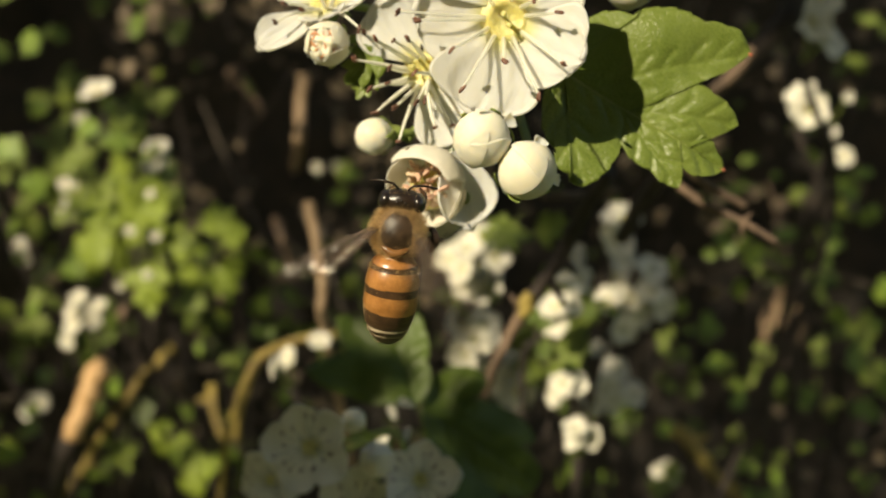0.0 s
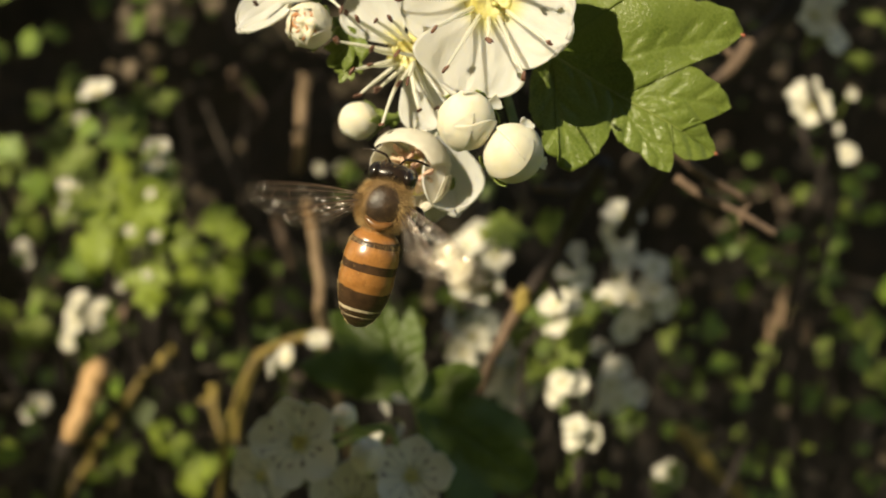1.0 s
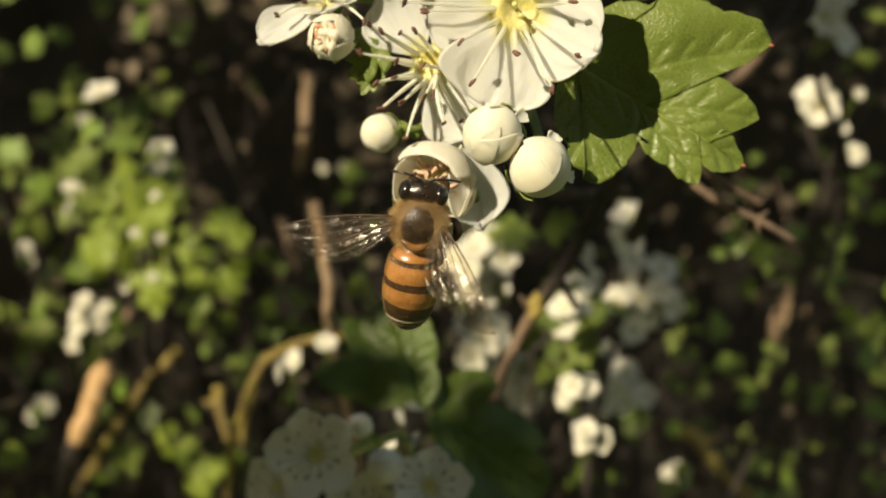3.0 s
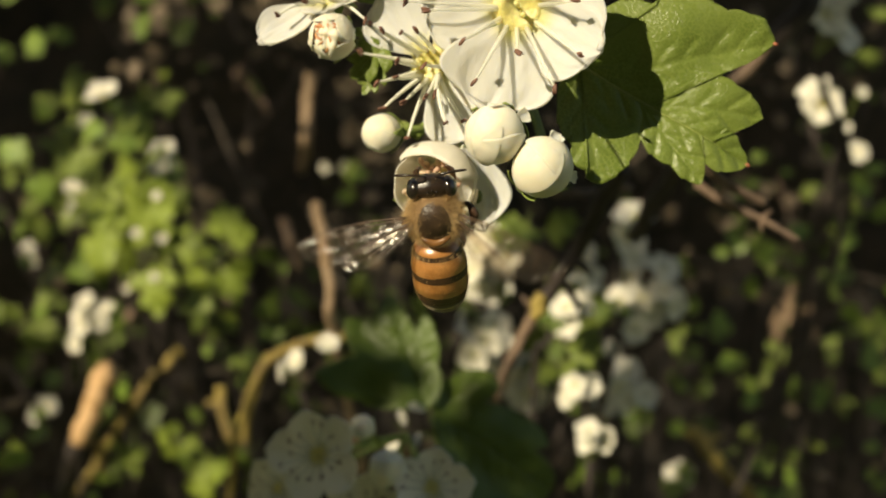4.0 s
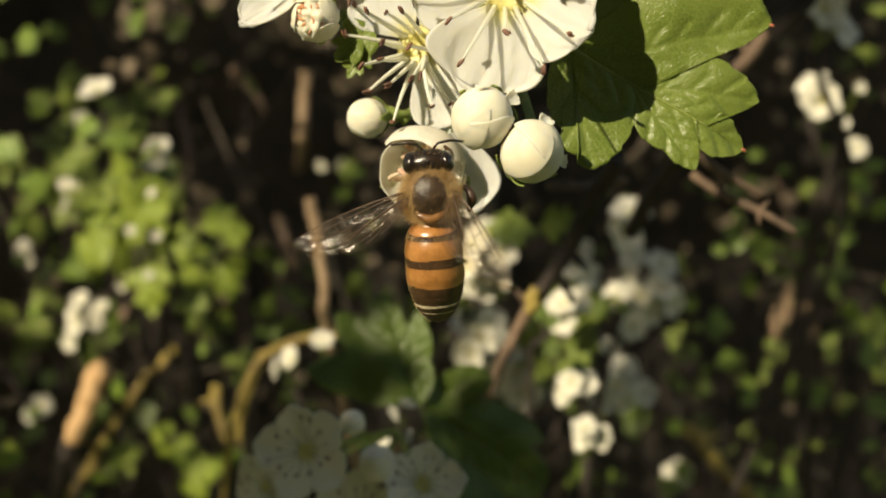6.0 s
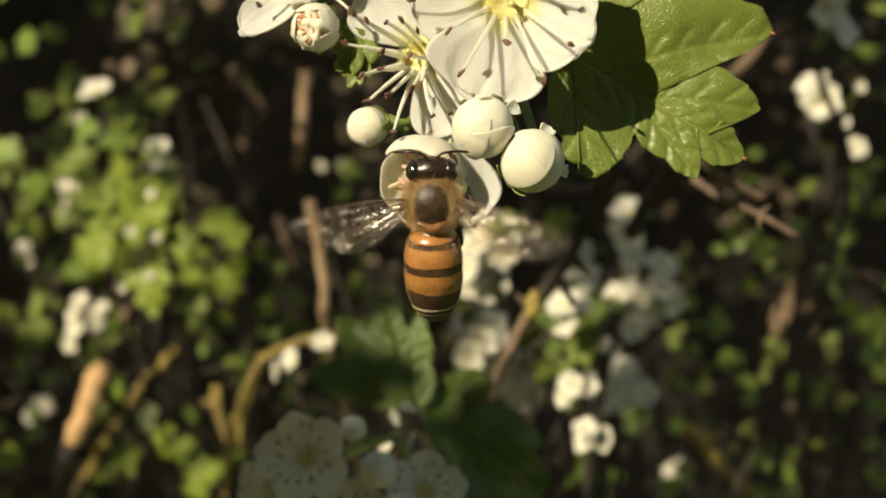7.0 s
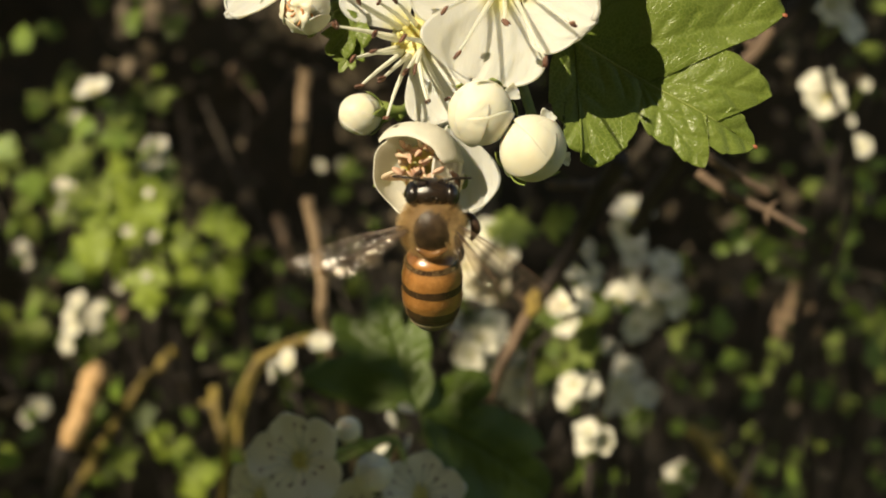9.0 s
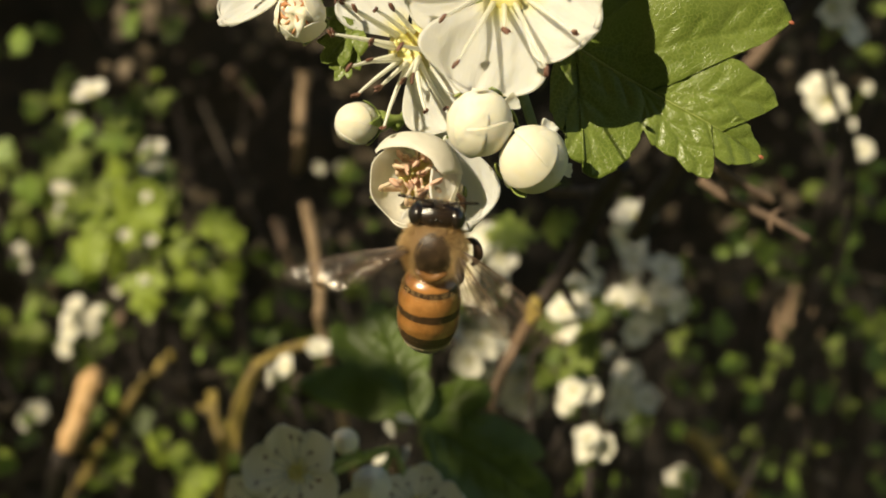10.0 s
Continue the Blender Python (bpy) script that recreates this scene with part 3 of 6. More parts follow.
def bud(parent, place, way, r, seed, mat=None, open_=0.0, stalk=5 * MM, spin=0.0, label="", fine=True, count=5, wrap=1.05):
    """A closed ball of a bud; its mouth points along way, its calyx and stalk the other way."""
    m = facing(place, way, spin)
    local = under(parent, m)
    g = Geo()
    g.add(*calyx_data(r, stalk))
    ob = part("bud", g, SEPAL, parent, label, local)
    bud_petals(ob, r, seed, mat or PETAL_CREAM, open_, fine=fine, count=count, wrap=wrap)
    return ob


def calyx_data(r, stalk):
    """Calyx hugging the lower part of a bud of radius r, with its stalk."""
    g = Geo()
    g.add(*tube([(0, 0, -r - stalk), (0, 0, -r * 1.7), (0, 0, -r * 1.25), (0, 0, -r * 0.92), (0, 0, -r * 0.8)], [r * 0.2, r * 0.24, r * 0.48, r * 0.55, r * 0.4], 10))
    for k in range(5):
        a = 2 * math.pi * (k + 0.5) / 5
        mm = Matrix.Rotation(a, 4, "Z")

        def fn(u, v):
            e = math.pi * (0.86 - 0.30 * v)
            w = (2 * u - 1) * 0.30 * (1 - v) ** 0.7 * r
            rr = r * (1.03 + 0.05 * v * v)
            return (w, rr * math.sin(e), rr * math.cos(e))
        g.add(*shell(fn, 4, 5, r * 0.04), 0, mm)
    return g.v, g.f


SUNNY = []   # places that the added boughs leave open to the sun: (place, radius)


def sunny(place, r):
    SUNNY.append((Vector(place), r))


def front_sprig():
    o = (0.00927, 0.016, 1.02943)
    sprig = thing("hawthorn_sprig", "hawthorn sprig with white blossom, round buds and a green leaf", "sprig", o)
    base = Matrix.Translation(o).inverted()
    # woody stem, leaving the picture upwards
    g = Geo()
    g.add(*tube(bend([(0.01806, 0.045, 1.06354), (0.01342, 0.028, 1.04233), o, (0.0082, 0.016, 1.02382)], 6), [1.3 * MM] * 12 + [1.1 * MM] * 6 + [0.6 * MM], 10), 0, base)
    part("stem", g, BARK, sprig, "brown twig")
    # flower stalks that branch from the stem's end
    joint = (0.0082, 0.016, 1.02382)
    for end, r in (((0.00872, 0.006, 1.02323), 0.5), ((0.00128, 0.009, 1.01876), 0.45), ((0.00226, 0.012, 1.0084), 0.5), ((0.00651, 0.01, 1.01312), 0.5), ((0.01144, 0.008, 1.01037), 0.45), ((-0.00044, 0.011, 1.01273), 0.4), ((-0.0058, 0.01, 1.02204), 0.45), ((-0.00849, 0.012, 1.02618), 0.4)):
        g = Geo()
        mid = Vector(between(joint, end, 0.55)) + Vector((0, 2.2 * MM, 0.4 * MM))
        g.add(*tube(bend([joint, mid, end], 6), [r * MM] * 13, 8), 0, base)
        part("flower_stalk", g, STALK, sprig)

    # the large open flower
    c1 = (0.00844, 0.0005, 1.02211)
    tips = [(0.01286, -0.0039, 1.01763), (0.01088, -0.0052, 1.01485), (0.00814, -0.0033, 1.01793), (0.00389, -0.0033, 1.01882), (0.0048, -0.0036, 1.01561), (0.01248, -0.0036, 1.02184), (0.01048, -0.0039, 1.02268), (0.00615, -0.0033, 1.02379), (0.00934, -0.0036, 1.02466), (0.00108, -0.0027, 1.02131), (-0.00057, -0.0023, 1.02212)]
    flower(sprig, c1, (0.02, -1, -0.22), [(-109, 7.2 * MM, 9.6 * MM, 7, 0.25), (-28, 6.8 * MM, 7.6 * MM, 30, 0.25), (44, 6.2 * MM, 7.6 * MM, 16, 0.3), (120, 7.2 * MM, 8.6 * MM, 6, 0.3), (176, 6.6 * MM, 7.6 * MM, 4, 0.3)], tips, disc=2.0 * MM, seed=4, label="wide open white flower with brown anthers", filament=FILAMENT)
    # the second open flower, with a petal gone
    c2 = (0.00095, 0.0065, 1.01858)
    tips = [(-0.00384, 0.003, 1.02135), (-0.00476, 0.004, 1.01914), (-0.0033, 0.003, 1.01647), (-0.00287, 0.004, 1.01446), (-0.001, 0.002, 1.01473), (-0.00073, 0.003, 1.01189), (0.00096, -0.0005, 1.01492), (0.00163, -0.0005, 1.01511), (0.00242, 0.003, 1.0131), (0.0039, 0.003, 1.01331), (-0.00145, 0.001, 1.01799), (-0.00172, 0.0015, 1.01671), (-0.00277, 0.002, 1.02058), (-0.00118, 0.001, 1.02031), (0.0001, 0.0005, 1.02032), (0.00082, -0.001, 1.01731)]
    flower(sprig, c2, (-0.32, -1, -0.10), [(122, 6.4 * MM, 7.0 * MM, 6, 0.3), (-58, 6.6 * MM, 6.6 * MM, -4, 0.3), (50, 6.4 * MM, 6.6 * MM, 6, 0.3), (-8, 6.4 * MM, 6.6 * MM, 6, 0.3)], tips, disc=1.55 * MM, seed=9, label="open white flower with pale spreading stamens")
    # the third, turned away at the edge of the sprig
    c3 = (-0.00813, 0.008, 1.02504)
    tips = [(-0.01198, 0.005, 1.02259), (-0.00938, 0.0035, 1.02339), (-0.01113, 0.005, 1.02421), (-0.00439, 0.004, 1.02194), (-0.00809, 0.003, 1.02517), (-0.00616, 0.0035, 1.02505)]
    flower(sprig, c3, (-0.25, -0.75, 0.55), [(-138, 6.8 * MM, 5.0 * MM, 0, 0.4), (-78, 3.4 * MM, 4.6 * MM, 20, 0.4), (-20, 4.4 * MM, 4.6 * MM, 14, 0.4), (60, 6.0 * MM, 6.0 * MM, 10, 0.4), (130, 6.0 * MM, 6.0 * MM, 10, 0.4)], tips, disc=1.3 * MM, seed=13, label="white flower seen from below the rim")

    # buds
    bud(sprig, (0.00648, 0.0005, 1.01192), (-0.25, -0.72, -0.45), 2.50 * MM, 2, spin=150, count=3, wrap=1.45, label="round cream-white bud with overlapping petals")
    bud(sprig, (0.01031, 0.0006, 1.00922), (0.30, -0.85, 0.30), 2.55 * MM, 12, spin=200, stalk=2 * MM, count=3, wrap=1.4, label="plump cream-white bud with spiral petals")
    bud(sprig, (-0.00336, 0.0098, 1.01296), (-0.92, -0.35, -0.12), 1.78 * MM, 5, spin=10, stalk=3 * MM, label="small cream bud on a green calyx")
    b = bud(sprig, (-0.00738, 0.0056, 1.02081), (-0.25, -0.95, -0.10), 2.05 * MM, 3, open_=0.9, spin=70, stalk=2 * MM, label="opening bud with reddish tips inside")
    bud(sprig, (0.02009, 0.0085, 1.02736), (0.1, -0.8, -0.5), 2.6 * MM, 11, stalk=3 * MM, label="cream-white bud above the leaf")
    for place, way, ln in (((0.0114, -0.0006, 1.01157), (0.55, -0.5, 0.75), 1.0 * MM), ((0.01281, 0, 1.00849), (0.9, -0.35, -0.1), 0.8 * MM), ((0.00883, -0.0004, 1.01342), (0.85, -0.4, 0.35), 1.0 * MM)):
        part("petal", petal_mesh(ln * 1.5, ln * 1.3, 0.9, 0.6, ln * 4000, False, PETAL_CREAM), None, sprig, "", under(sprig, axes(Vector(place) - Vector(way).normalized() * ln * 0.8, (way[0], -1, way[2]), Vector(way))))
    rng = random.Random(5)
    v, f = blob(1.86 * MM, 1.86 * MM, 1.92 * MM, 36, 26, 0.26, 3.2)
    part("petal", Geo().add(v, f), PETAL_CREAM, b)
    for k in range(20):
        a, e = k * 0.345 + rng.uniform(-0.3, 0.3), rng.uniform(0.12, 0.62)
        turn = rng.uniform(-0.30, 0.30)
        line = []
        for q in range(5):
            ee, aa = e + 0.09 * q, a + turn * q
            line.append((1.86 * MM * math.sin(ee) * math.cos(aa), 1.86 * MM * math.sin(ee) * math.sin(aa), 1.90 * MM * math.cos(ee)))
        part("stamen", Geo().add(*tube(line, [0.05 * MM, 0.09 * MM, 0.12 * MM, 0.09 * MM, 0.05 * MM], 7)), RED_STAMEN, b)

    # the half-open cup that the bee visits
    cup = (0.00141, 0.0052, 1.00806)
    m = axes(cup, (-0.27, -1, -0.03), (0, 0, 1))
    head = part("flower", Geo().add(*calyx_data(3.85 * MM, 1.5 * MM)), SEPAL, sprig, "half-open cup-shaped white flower with pinkish stamens", under(sprig, m))
    r = 3.8 * MM
    for az, span, top, lean, rs in ((72, 132, 0.22, 0.0, 1.0), (190, 140, 0.50, 0.0, 0.97), (285, 140, 0.49, 0.0, 1.0), (350, 140, 0.45, 0.0, 0.95)):
        def fn(u, v, az=az, span=span, top=top, rs=rs):
            s = 2 * u - 1
            e = math.pi * (1 - v * (1 - top))
            e = e + (0.22 if az == 72 else 0.35) * abs(s) ** 2.2 * v * v + 0.06 * noise.noise(Vector((s * 3, az, 1))) * v
            a = radians(az + s * span / 2)
            rr = r * rs * (1 + 0.06 * noise.noise(Vector((s * 2, v * 2, az)))) * (1 + 0.015 * math.sin(s * 9) * v)
            return (rr * math.sin(e) * math.cos(a), rr * math.sin(e) * math.sin(a), rr * math.cos(e))
        part("petal", Geo().add(*shell(fn, 22, 20, 0.06 * MM)), PETAL_THIN, head)
    part("disc", disc_geo(1.9 * MM), DISC, head, "yellow-green flower centre", Matrix.Translation((0, 0, -2.3 * MM)))
    for k in range(17):
        a = 2 * math.pi * k / 17 + rng.uniform(-0.2, 0.3)
        out = Vector((math.cos(a), math.sin(a), 0))
        root = out * 1.7 * MM + Vector((0, 0, -2.1 * MM))
        tip = out * rng.uniform(0.4, 1.9) * MM + Vector((0.35 * MM, 0.5 * MM, rng.uniform(-0.3, 1.5) * MM))
        g = stamen_geo(root, tip, out * rng.uniform(0.2, 0.7) * MM + Vector((rng.uniform(-0.7, 0.7), rng.uniform(-0.7, 0.7), 0.9)) * MM, r=0.23 * MM, anther=0.50 * MM, spin=k * 1.3)
        part("stamen", g, [BEIGE_STAMEN, ANTHER_PINK], head)
    # the spread petals of the same cup
    for place, along, up, ln, wd, cp in (((0.00421, 0.0058, 1.01158), (0.33, -0.25, -0.95), (0.55, -1, -0.05), 7.6 * MM, 6.0 * MM, 0.55), ((0.00235, 0.0085, 1.00745), (0.25, -0.1, -1), (0.1, -1, 0.1), 4.2 * MM, 5.6 * MM, 0.5), ((0.00391, 0.0075, 1.00975), (-0.15, -0.2, 1), (0.0, -1, 0.1), 3.2 * MM, 2.6 * MM, 0.5)):
        part("petal", petal_mesh(ln, wd, cp, 0.5, ln * 900, True), None, head, "", m.inverted() @ axes(place, up, along))

    # the green lobed leaf
    k = MM
    left = [(a * k, c * k) for a, c in ((0.3, 5.6), (2.9, 7.4), (4.0, 7.4), (3.9, 8.4), (9.3, 10.2), (11.1, 10.9), (13.4, 10.7), (14.3, 10.0), (10.2, 4.6), (13.3, 5.2), (16.7, 4.1), (14.2, 1.5), (16.4, 1.0))]
    right = [(a * k, c * k) for a, c in ((1.0, 4.2), (3.7, 6.5), (5.0, 7.9), (6.2, 7.6), (6.3, 8.3), (7.7, 8.1), (8.6, 2.9), (11.9, 3.6), (15.0, 3.7), (14.2, 2.0), (16.6, 1.4))]
    net = vein_lines(17.6 * k, [(14.1 * k, 10.0 * k), (16.6 * k, 4.1 * k), (15.0 * k, -3.6 * k), (7.4 * k, -8.0 * k)])
    blade, rib = leaf_geo(left, right, 17.6 * k, cup=0.10, wave=0.06, seed=3.3, rows=34, thick=0.010, relief=0.55, teeth=0.012, fine=90, net=net)
    b0, tip = Vector((0.01329, 0.0065, 1.01897)), Vector((0.02856, 0.0068, 1.00982))
    lm = axes(b0, (-0.05, -1, 0.10), tip - b0)
    leaf = part("leaf", blade, LEAF, sprig, "glossy green lobed leaf", under(sprig, lm))
    part("midrib", rib, VEIN, leaf)
    for a, c in ((14.3, 10.0), (17.6, 0.0)):
        spot = min((Vector(q) for q in blade.v), key=lambda q: (q.x + c * k) ** 2 + (q.y - a * k) ** 2)
        v, f = blob(0.16 * MM, 0.24 * MM, 0.09 * MM, 8, 6)
        part("leaf_tip", Geo().add(v, f), TIP_RED, leaf, "", Matrix.Translation(spot))
    # a small stipule leaf behind the open flowers
    rr = random.Random(3)
    for place, along, ln in (((-0.0028, 0.007, 1.02058), (-0.75, 0, -0.75), 4.4 * MM), ((-0.00333, 0.0075, 1.0186), (-0.6, 0, -0.9), 3.0 * MM)):
        blade, rib = common_leaf(ln, rr, rows=5)
        lf = part("stipule", blade, LEAF, sprig, "small green toothed stipule", under(sprig, axes(place, (0, -1, 0.1), along)))
        part("midrib", rib, VEIN, lf)
    for place, rr in (((0.00844, 0, 1.02076), 9), ((-0.00015, 0.004, 1.01848), 8), ((-0.0077, 0.006, 1.02231), 6), ((-0.0048, 0.011, 1.01902), 5), ((0.00206, 0, 1.00782), 6), ((0.00637, 0, 1.00786), 6), ((0.00825, 0, 1.01074), 6), ((0.01962, 0.006, 1.0164), 10), ((0.02566, 0.006, 1.01949), 7), ((0.02575, 0.006, 1.01239), 7), ((-0.00054, -0.004, 1.00439), 7), ((0.0029, -0.004, 1.00443), 7), ((-0.00094, -0.004, 0.99797), 6), ((0.00319, -0.004, 0.99802), 6), ((-0.00682, -0.005, 1.00296), 7), ((0.0104, -0.005, 1.00178), 7)):
        sunny(place, rr * MM)
    return sprig


front_sprig()


# ---- the bee ----
def hairs(g, points, mat, rng, length, lean, width=0.022 * MM):
    for p, nrm in points:
        d = (nrm + Vector((rng.uniform(-1, 1), rng.uniform(-1, 1), rng.uniform(-1, 1))) * 0.45 + lean).normalized()
        ln = length * rng.uniform(0.5, 1.2)
        s = d.orthogonal().normalized() * width
        s = Matrix.Rotation(rng.uniform(0, 6.28), 3, d) @ s
        q = p - nrm * 0.05 * MM
        mid = q + d * ln * 0.6
        end = q + d * ln + lean * ln * 0.3
        g.add([q - s, q + s, mid + s * 0.7, mid - s * 0.7, end], [(0, 1, 2, 3), (3, 2, 4)], mat)


def egg_points(rx, ry, rz, n, rng, keep):
    out = []
    while len(out) < n:
        d = Vector((rng.gauss(0, 1), rng.gauss(0, 1), rng.gauss(0, 1))).normalized()
        if keep(d):
            p = Vector((d.x * rx, d.y * ry, d.z * rz))
            out.append((p, Vector((d.x / rx, d.y / ry, d.z / rz)).normalized()))
    return out


def bee():
    rng = random.Random(21)
    b = thing("honey_bee", "hovering honey bee with amber-banded abdomen and tan fur", "bee")
    # thorax: furry ball with a bald dark shield on its back
    g = Geo()
    v, f = blob(2.05 * MM, 1.75 * MM, 2.1 * MM, 36, 24, 0.04, 3)
    g.add(v, f, 0)
    th = part("thorax", g, FUR_SKIN, b, "furry tan thorax")
    g = Geo()

    def shield(u, v):
        a = 2 * math.pi * u
        w = Vector((math.cos(a) * 0.62 * v, 0, math.sin(a) * 0.80 * v + 0.06))
        y = -math.sqrt(max(0.02, 1 - w.x ** 2 - w.z ** 2))
        return (w.x * 2.09 * MM, y * 1.79 * MM, w.z * 2.14 * MM)
    g.add(*grid(shield, 32, 10))
    part("scutum", g, SCUTUM, th, "bald dark brown shield on the back")
    g = Geo()
    v, f = tube(bend([(-1.15 * MM, -1.35 * MM, -1.0 * MM), (0, -1.50 * MM, -1.45 * MM), (1.15 * MM, -1.35 * MM, -1.0 * MM)], 6), [0.1 * MM, 0.2 * MM, 0.26 * MM, 0.3 * MM, 0.32 * MM, 0.33 * MM, 0.34 * MM, 0.33 * MM, 0.32 * MM, 0.3 * MM, 0.26 * MM, 0.2 * MM, 0.1 * MM], 10)
    part("scutellum", g.add(v, f), SCUTELLUM, th, "amber crescent behind the shield")
    g = Geo()
    pts = egg_points(2.05 * MM, 1.75 * MM, 2.1 * MM, 13000, rng, lambda d: not (d.y < -0.3 and (d.x / 0.57) ** 2 + ((d.z - 0.06) / 0.70) ** 2 < rng.uniform(0.8, 1.2)))
    hairs(g, pts, 0, rng, 0.66 * MM, Vector((0, -0.05, -0.12)), 0.0065 * MM)
    pts = egg_points(2.05 * MM, 1.75 * MM, 2.1 * MM, 800, rng, lambda d: d.y < -0.3 and (d.x / 0.5) ** 2 + (d.z / 0.6) ** 2 > rng.uniform(0.1, 1))
    hairs(g, pts, 0, rng, 0.34 * MM, Vector((0, 0.1, -0.5)), 0.007 * MM)
    part("fur", g, FUR, th, "short tan hairs")
    # head with large dark eyes
    hm = Matrix.Translation((0, 0.35 * MM, 2.55 * MM)) @ Matrix.Rotation(radians(18), 4, "X")
    g = Geo()
    v, f = blob(1.72 * MM, 1.05 * MM, 0.92 * MM, 28, 18, 0.05, 2)
    g.add(v, f, 0)
    head = part("head", g, CHITIN, b, "dark brown head", hm)
    for s in (-1, 1):
        g = Geo()
        v, f = blob(0.56 * MM, 0.90 * MM, 0.80 * MM, 20, 14)
        part("compound_eye", g.add(v, f), EYE, head, "glossy black oval eye", Matrix.Translation((s * 1.36 * MM, -0.12 * MM, 0.0)) @ Matrix.Rotation(radians(-14 * s), 4, "Y"))
        g = Geo()
        line = bend([(s * 0.35 * MM, 0.2 * MM, 0.8 * MM), (s * 0.75 * MM, -0.35 * MM, 1.55 * MM), (s * 1.0 * MM, -0.45 * MM, 1.7 * MM), (s * 1.8 * MM, -0.35 * MM, 1.75 * MM), (s * 2.7 * MM, 0.0, 1.45 * MM)], 5)
        g.add(*tube(line, [0.085 * MM] * 5 + [0.10 * MM] * (len(line) - 6) + [0.07 * MM], 8))
        part("antenna", g, CHITIN, head, "thin dark antenna")
    for k in range(3):
        g = Geo()
        v, f = blob(0.13 * MM, 0.1 * MM, 0.13 * MM, 8, 6)
        part("ocellus", g.add(v, f), EYE, head, "", Matrix.Translation(((k - 1) * 0.34 * MM, -0.96 * MM, (0.24 if k == 1 else 0.06) * MM + 0.2 * MM)))
    g = Geo()
    pts = egg_points(1.7 * MM, 1.05 * MM, 0.92 * MM, 260, rng, lambda d: abs(d.x) < 0.6 and d.y > -0.5)
    hairs(g, pts, 0, rng, 0.38 * MM, Vector((0, -0.2, 0.2)), 0.013 * MM)
    part("fur", g, FUR, head, "short brown hairs")
    # abdomen of overlapping plates
    prof = [(0, 0.75), (0.05, 1.45), (0.14, 1.98), (0.30, 2.26), (0.50, 2.30), (0.66, 2.12), (0.80, 1.78), (0.90, 1.32), (0.97, 0.74), (1.0, 0.10)]

    def radius(s):
        for (a, p), (c, q) in zip(prof, prof[1:]):
            if s <= c:
                t = (s - a) / (c - a)
                return (p + (q - p) * t * (2 - t) if q > p and a < 0.2 else p + (q - p) * t) * 0.95 * MM
        return 0.06 * MM

    def spine(s):
        return Vector((0, (0.25 - 1.2 * s + 3.3 * s * s) * MM, (-1.7 - 8.85 * s) * MM))
    core = part("abdomen", Geo().add(*blob(1.2 * MM, 1.1 * MM, 3.0 * MM, 20, 14)), BAND, b, "amber abdomen with dark bands", Matrix.Translation((0, 0.75 * MM, -5.6 * MM)))
    back = Matrix.Translation((0, 0.75 * MM, -5.6 * MM)).inverted()
    for s0, s1, front, band in ((0.0, 0.165, 0, 0.118), (0.135, 0.40, 0, 0.330), (0.375, 0.68, 0, 0.585), (0.655, 0.765, 1, 0.70), (0.745, 0.85, 2, 0.795), (0.835, 0.925, 2, 0.866), (0.91, 1.0, 1, 0.95)):
        g = Geo()
        nv = 30

        def fn(u, v):
            s = s0 + (s1 - s0) * v
            a = 2 * math.pi * u
            r = radius(s) * (0.985 + 0.03 * v + 0.03 * math.sin(math.pi * min(1.0, v * 1.05)))
            c = spine(s)
            return (c.x + r * math.cos(a), c.y + r * math.sin(a) * 0.92, c.z)
        v, f = grid(fn, 40, nv)
        mats = []
        for j in range(nv):
            for i in range(40):
                a = 2 * math.pi * (i + 0.5) / 40
                edge = band + 0.006 * math.sin(a * 2 + s0 * 9) - 0.02 * abs(math.cos(a)) ** 4
                mats.append(1 if s0 + (s1 - s0) * (j + 0.5) / nv > edge else front)
        g.add(v, f, 0, back)
        g.m = mats
        part("tergite", g, [AMBER, BAND, PALE], core)
    g = Geo()
    for k in range(3800):
        s = rng.random() ** 0.8 * 0.97 if k < 2700 else rng.uniform(0.0, 0.13)
        a = rng.uniform(0, 2 * math.pi)
        c = spine(s)
        r = radius(s) * 1.01
        nrm = Vector((math.cos(a), math.sin(a), -0.1)).normalized()
        if nrm.y < -0.5 and s > 0.13 and rng.random() < (0.7 if s < 0.6 else 0.9):
            continue
        hairs(g, [(back @ Vector((r * math.cos(a), c.y + r * math.sin(a) * 0.92, c.z)), nrm)], 0, rng, (0.62 if s < 0.13 else 0.26 if s < 0.62 else 0.17) * MM, Vector((0, 0, -1.3)), (0.012 if abs(nrm.x) > 0.75 else 0.008 if s < 0.62 else 0.006) * MM)
    part("fur", g, FUR, core, "fine pale hairs")
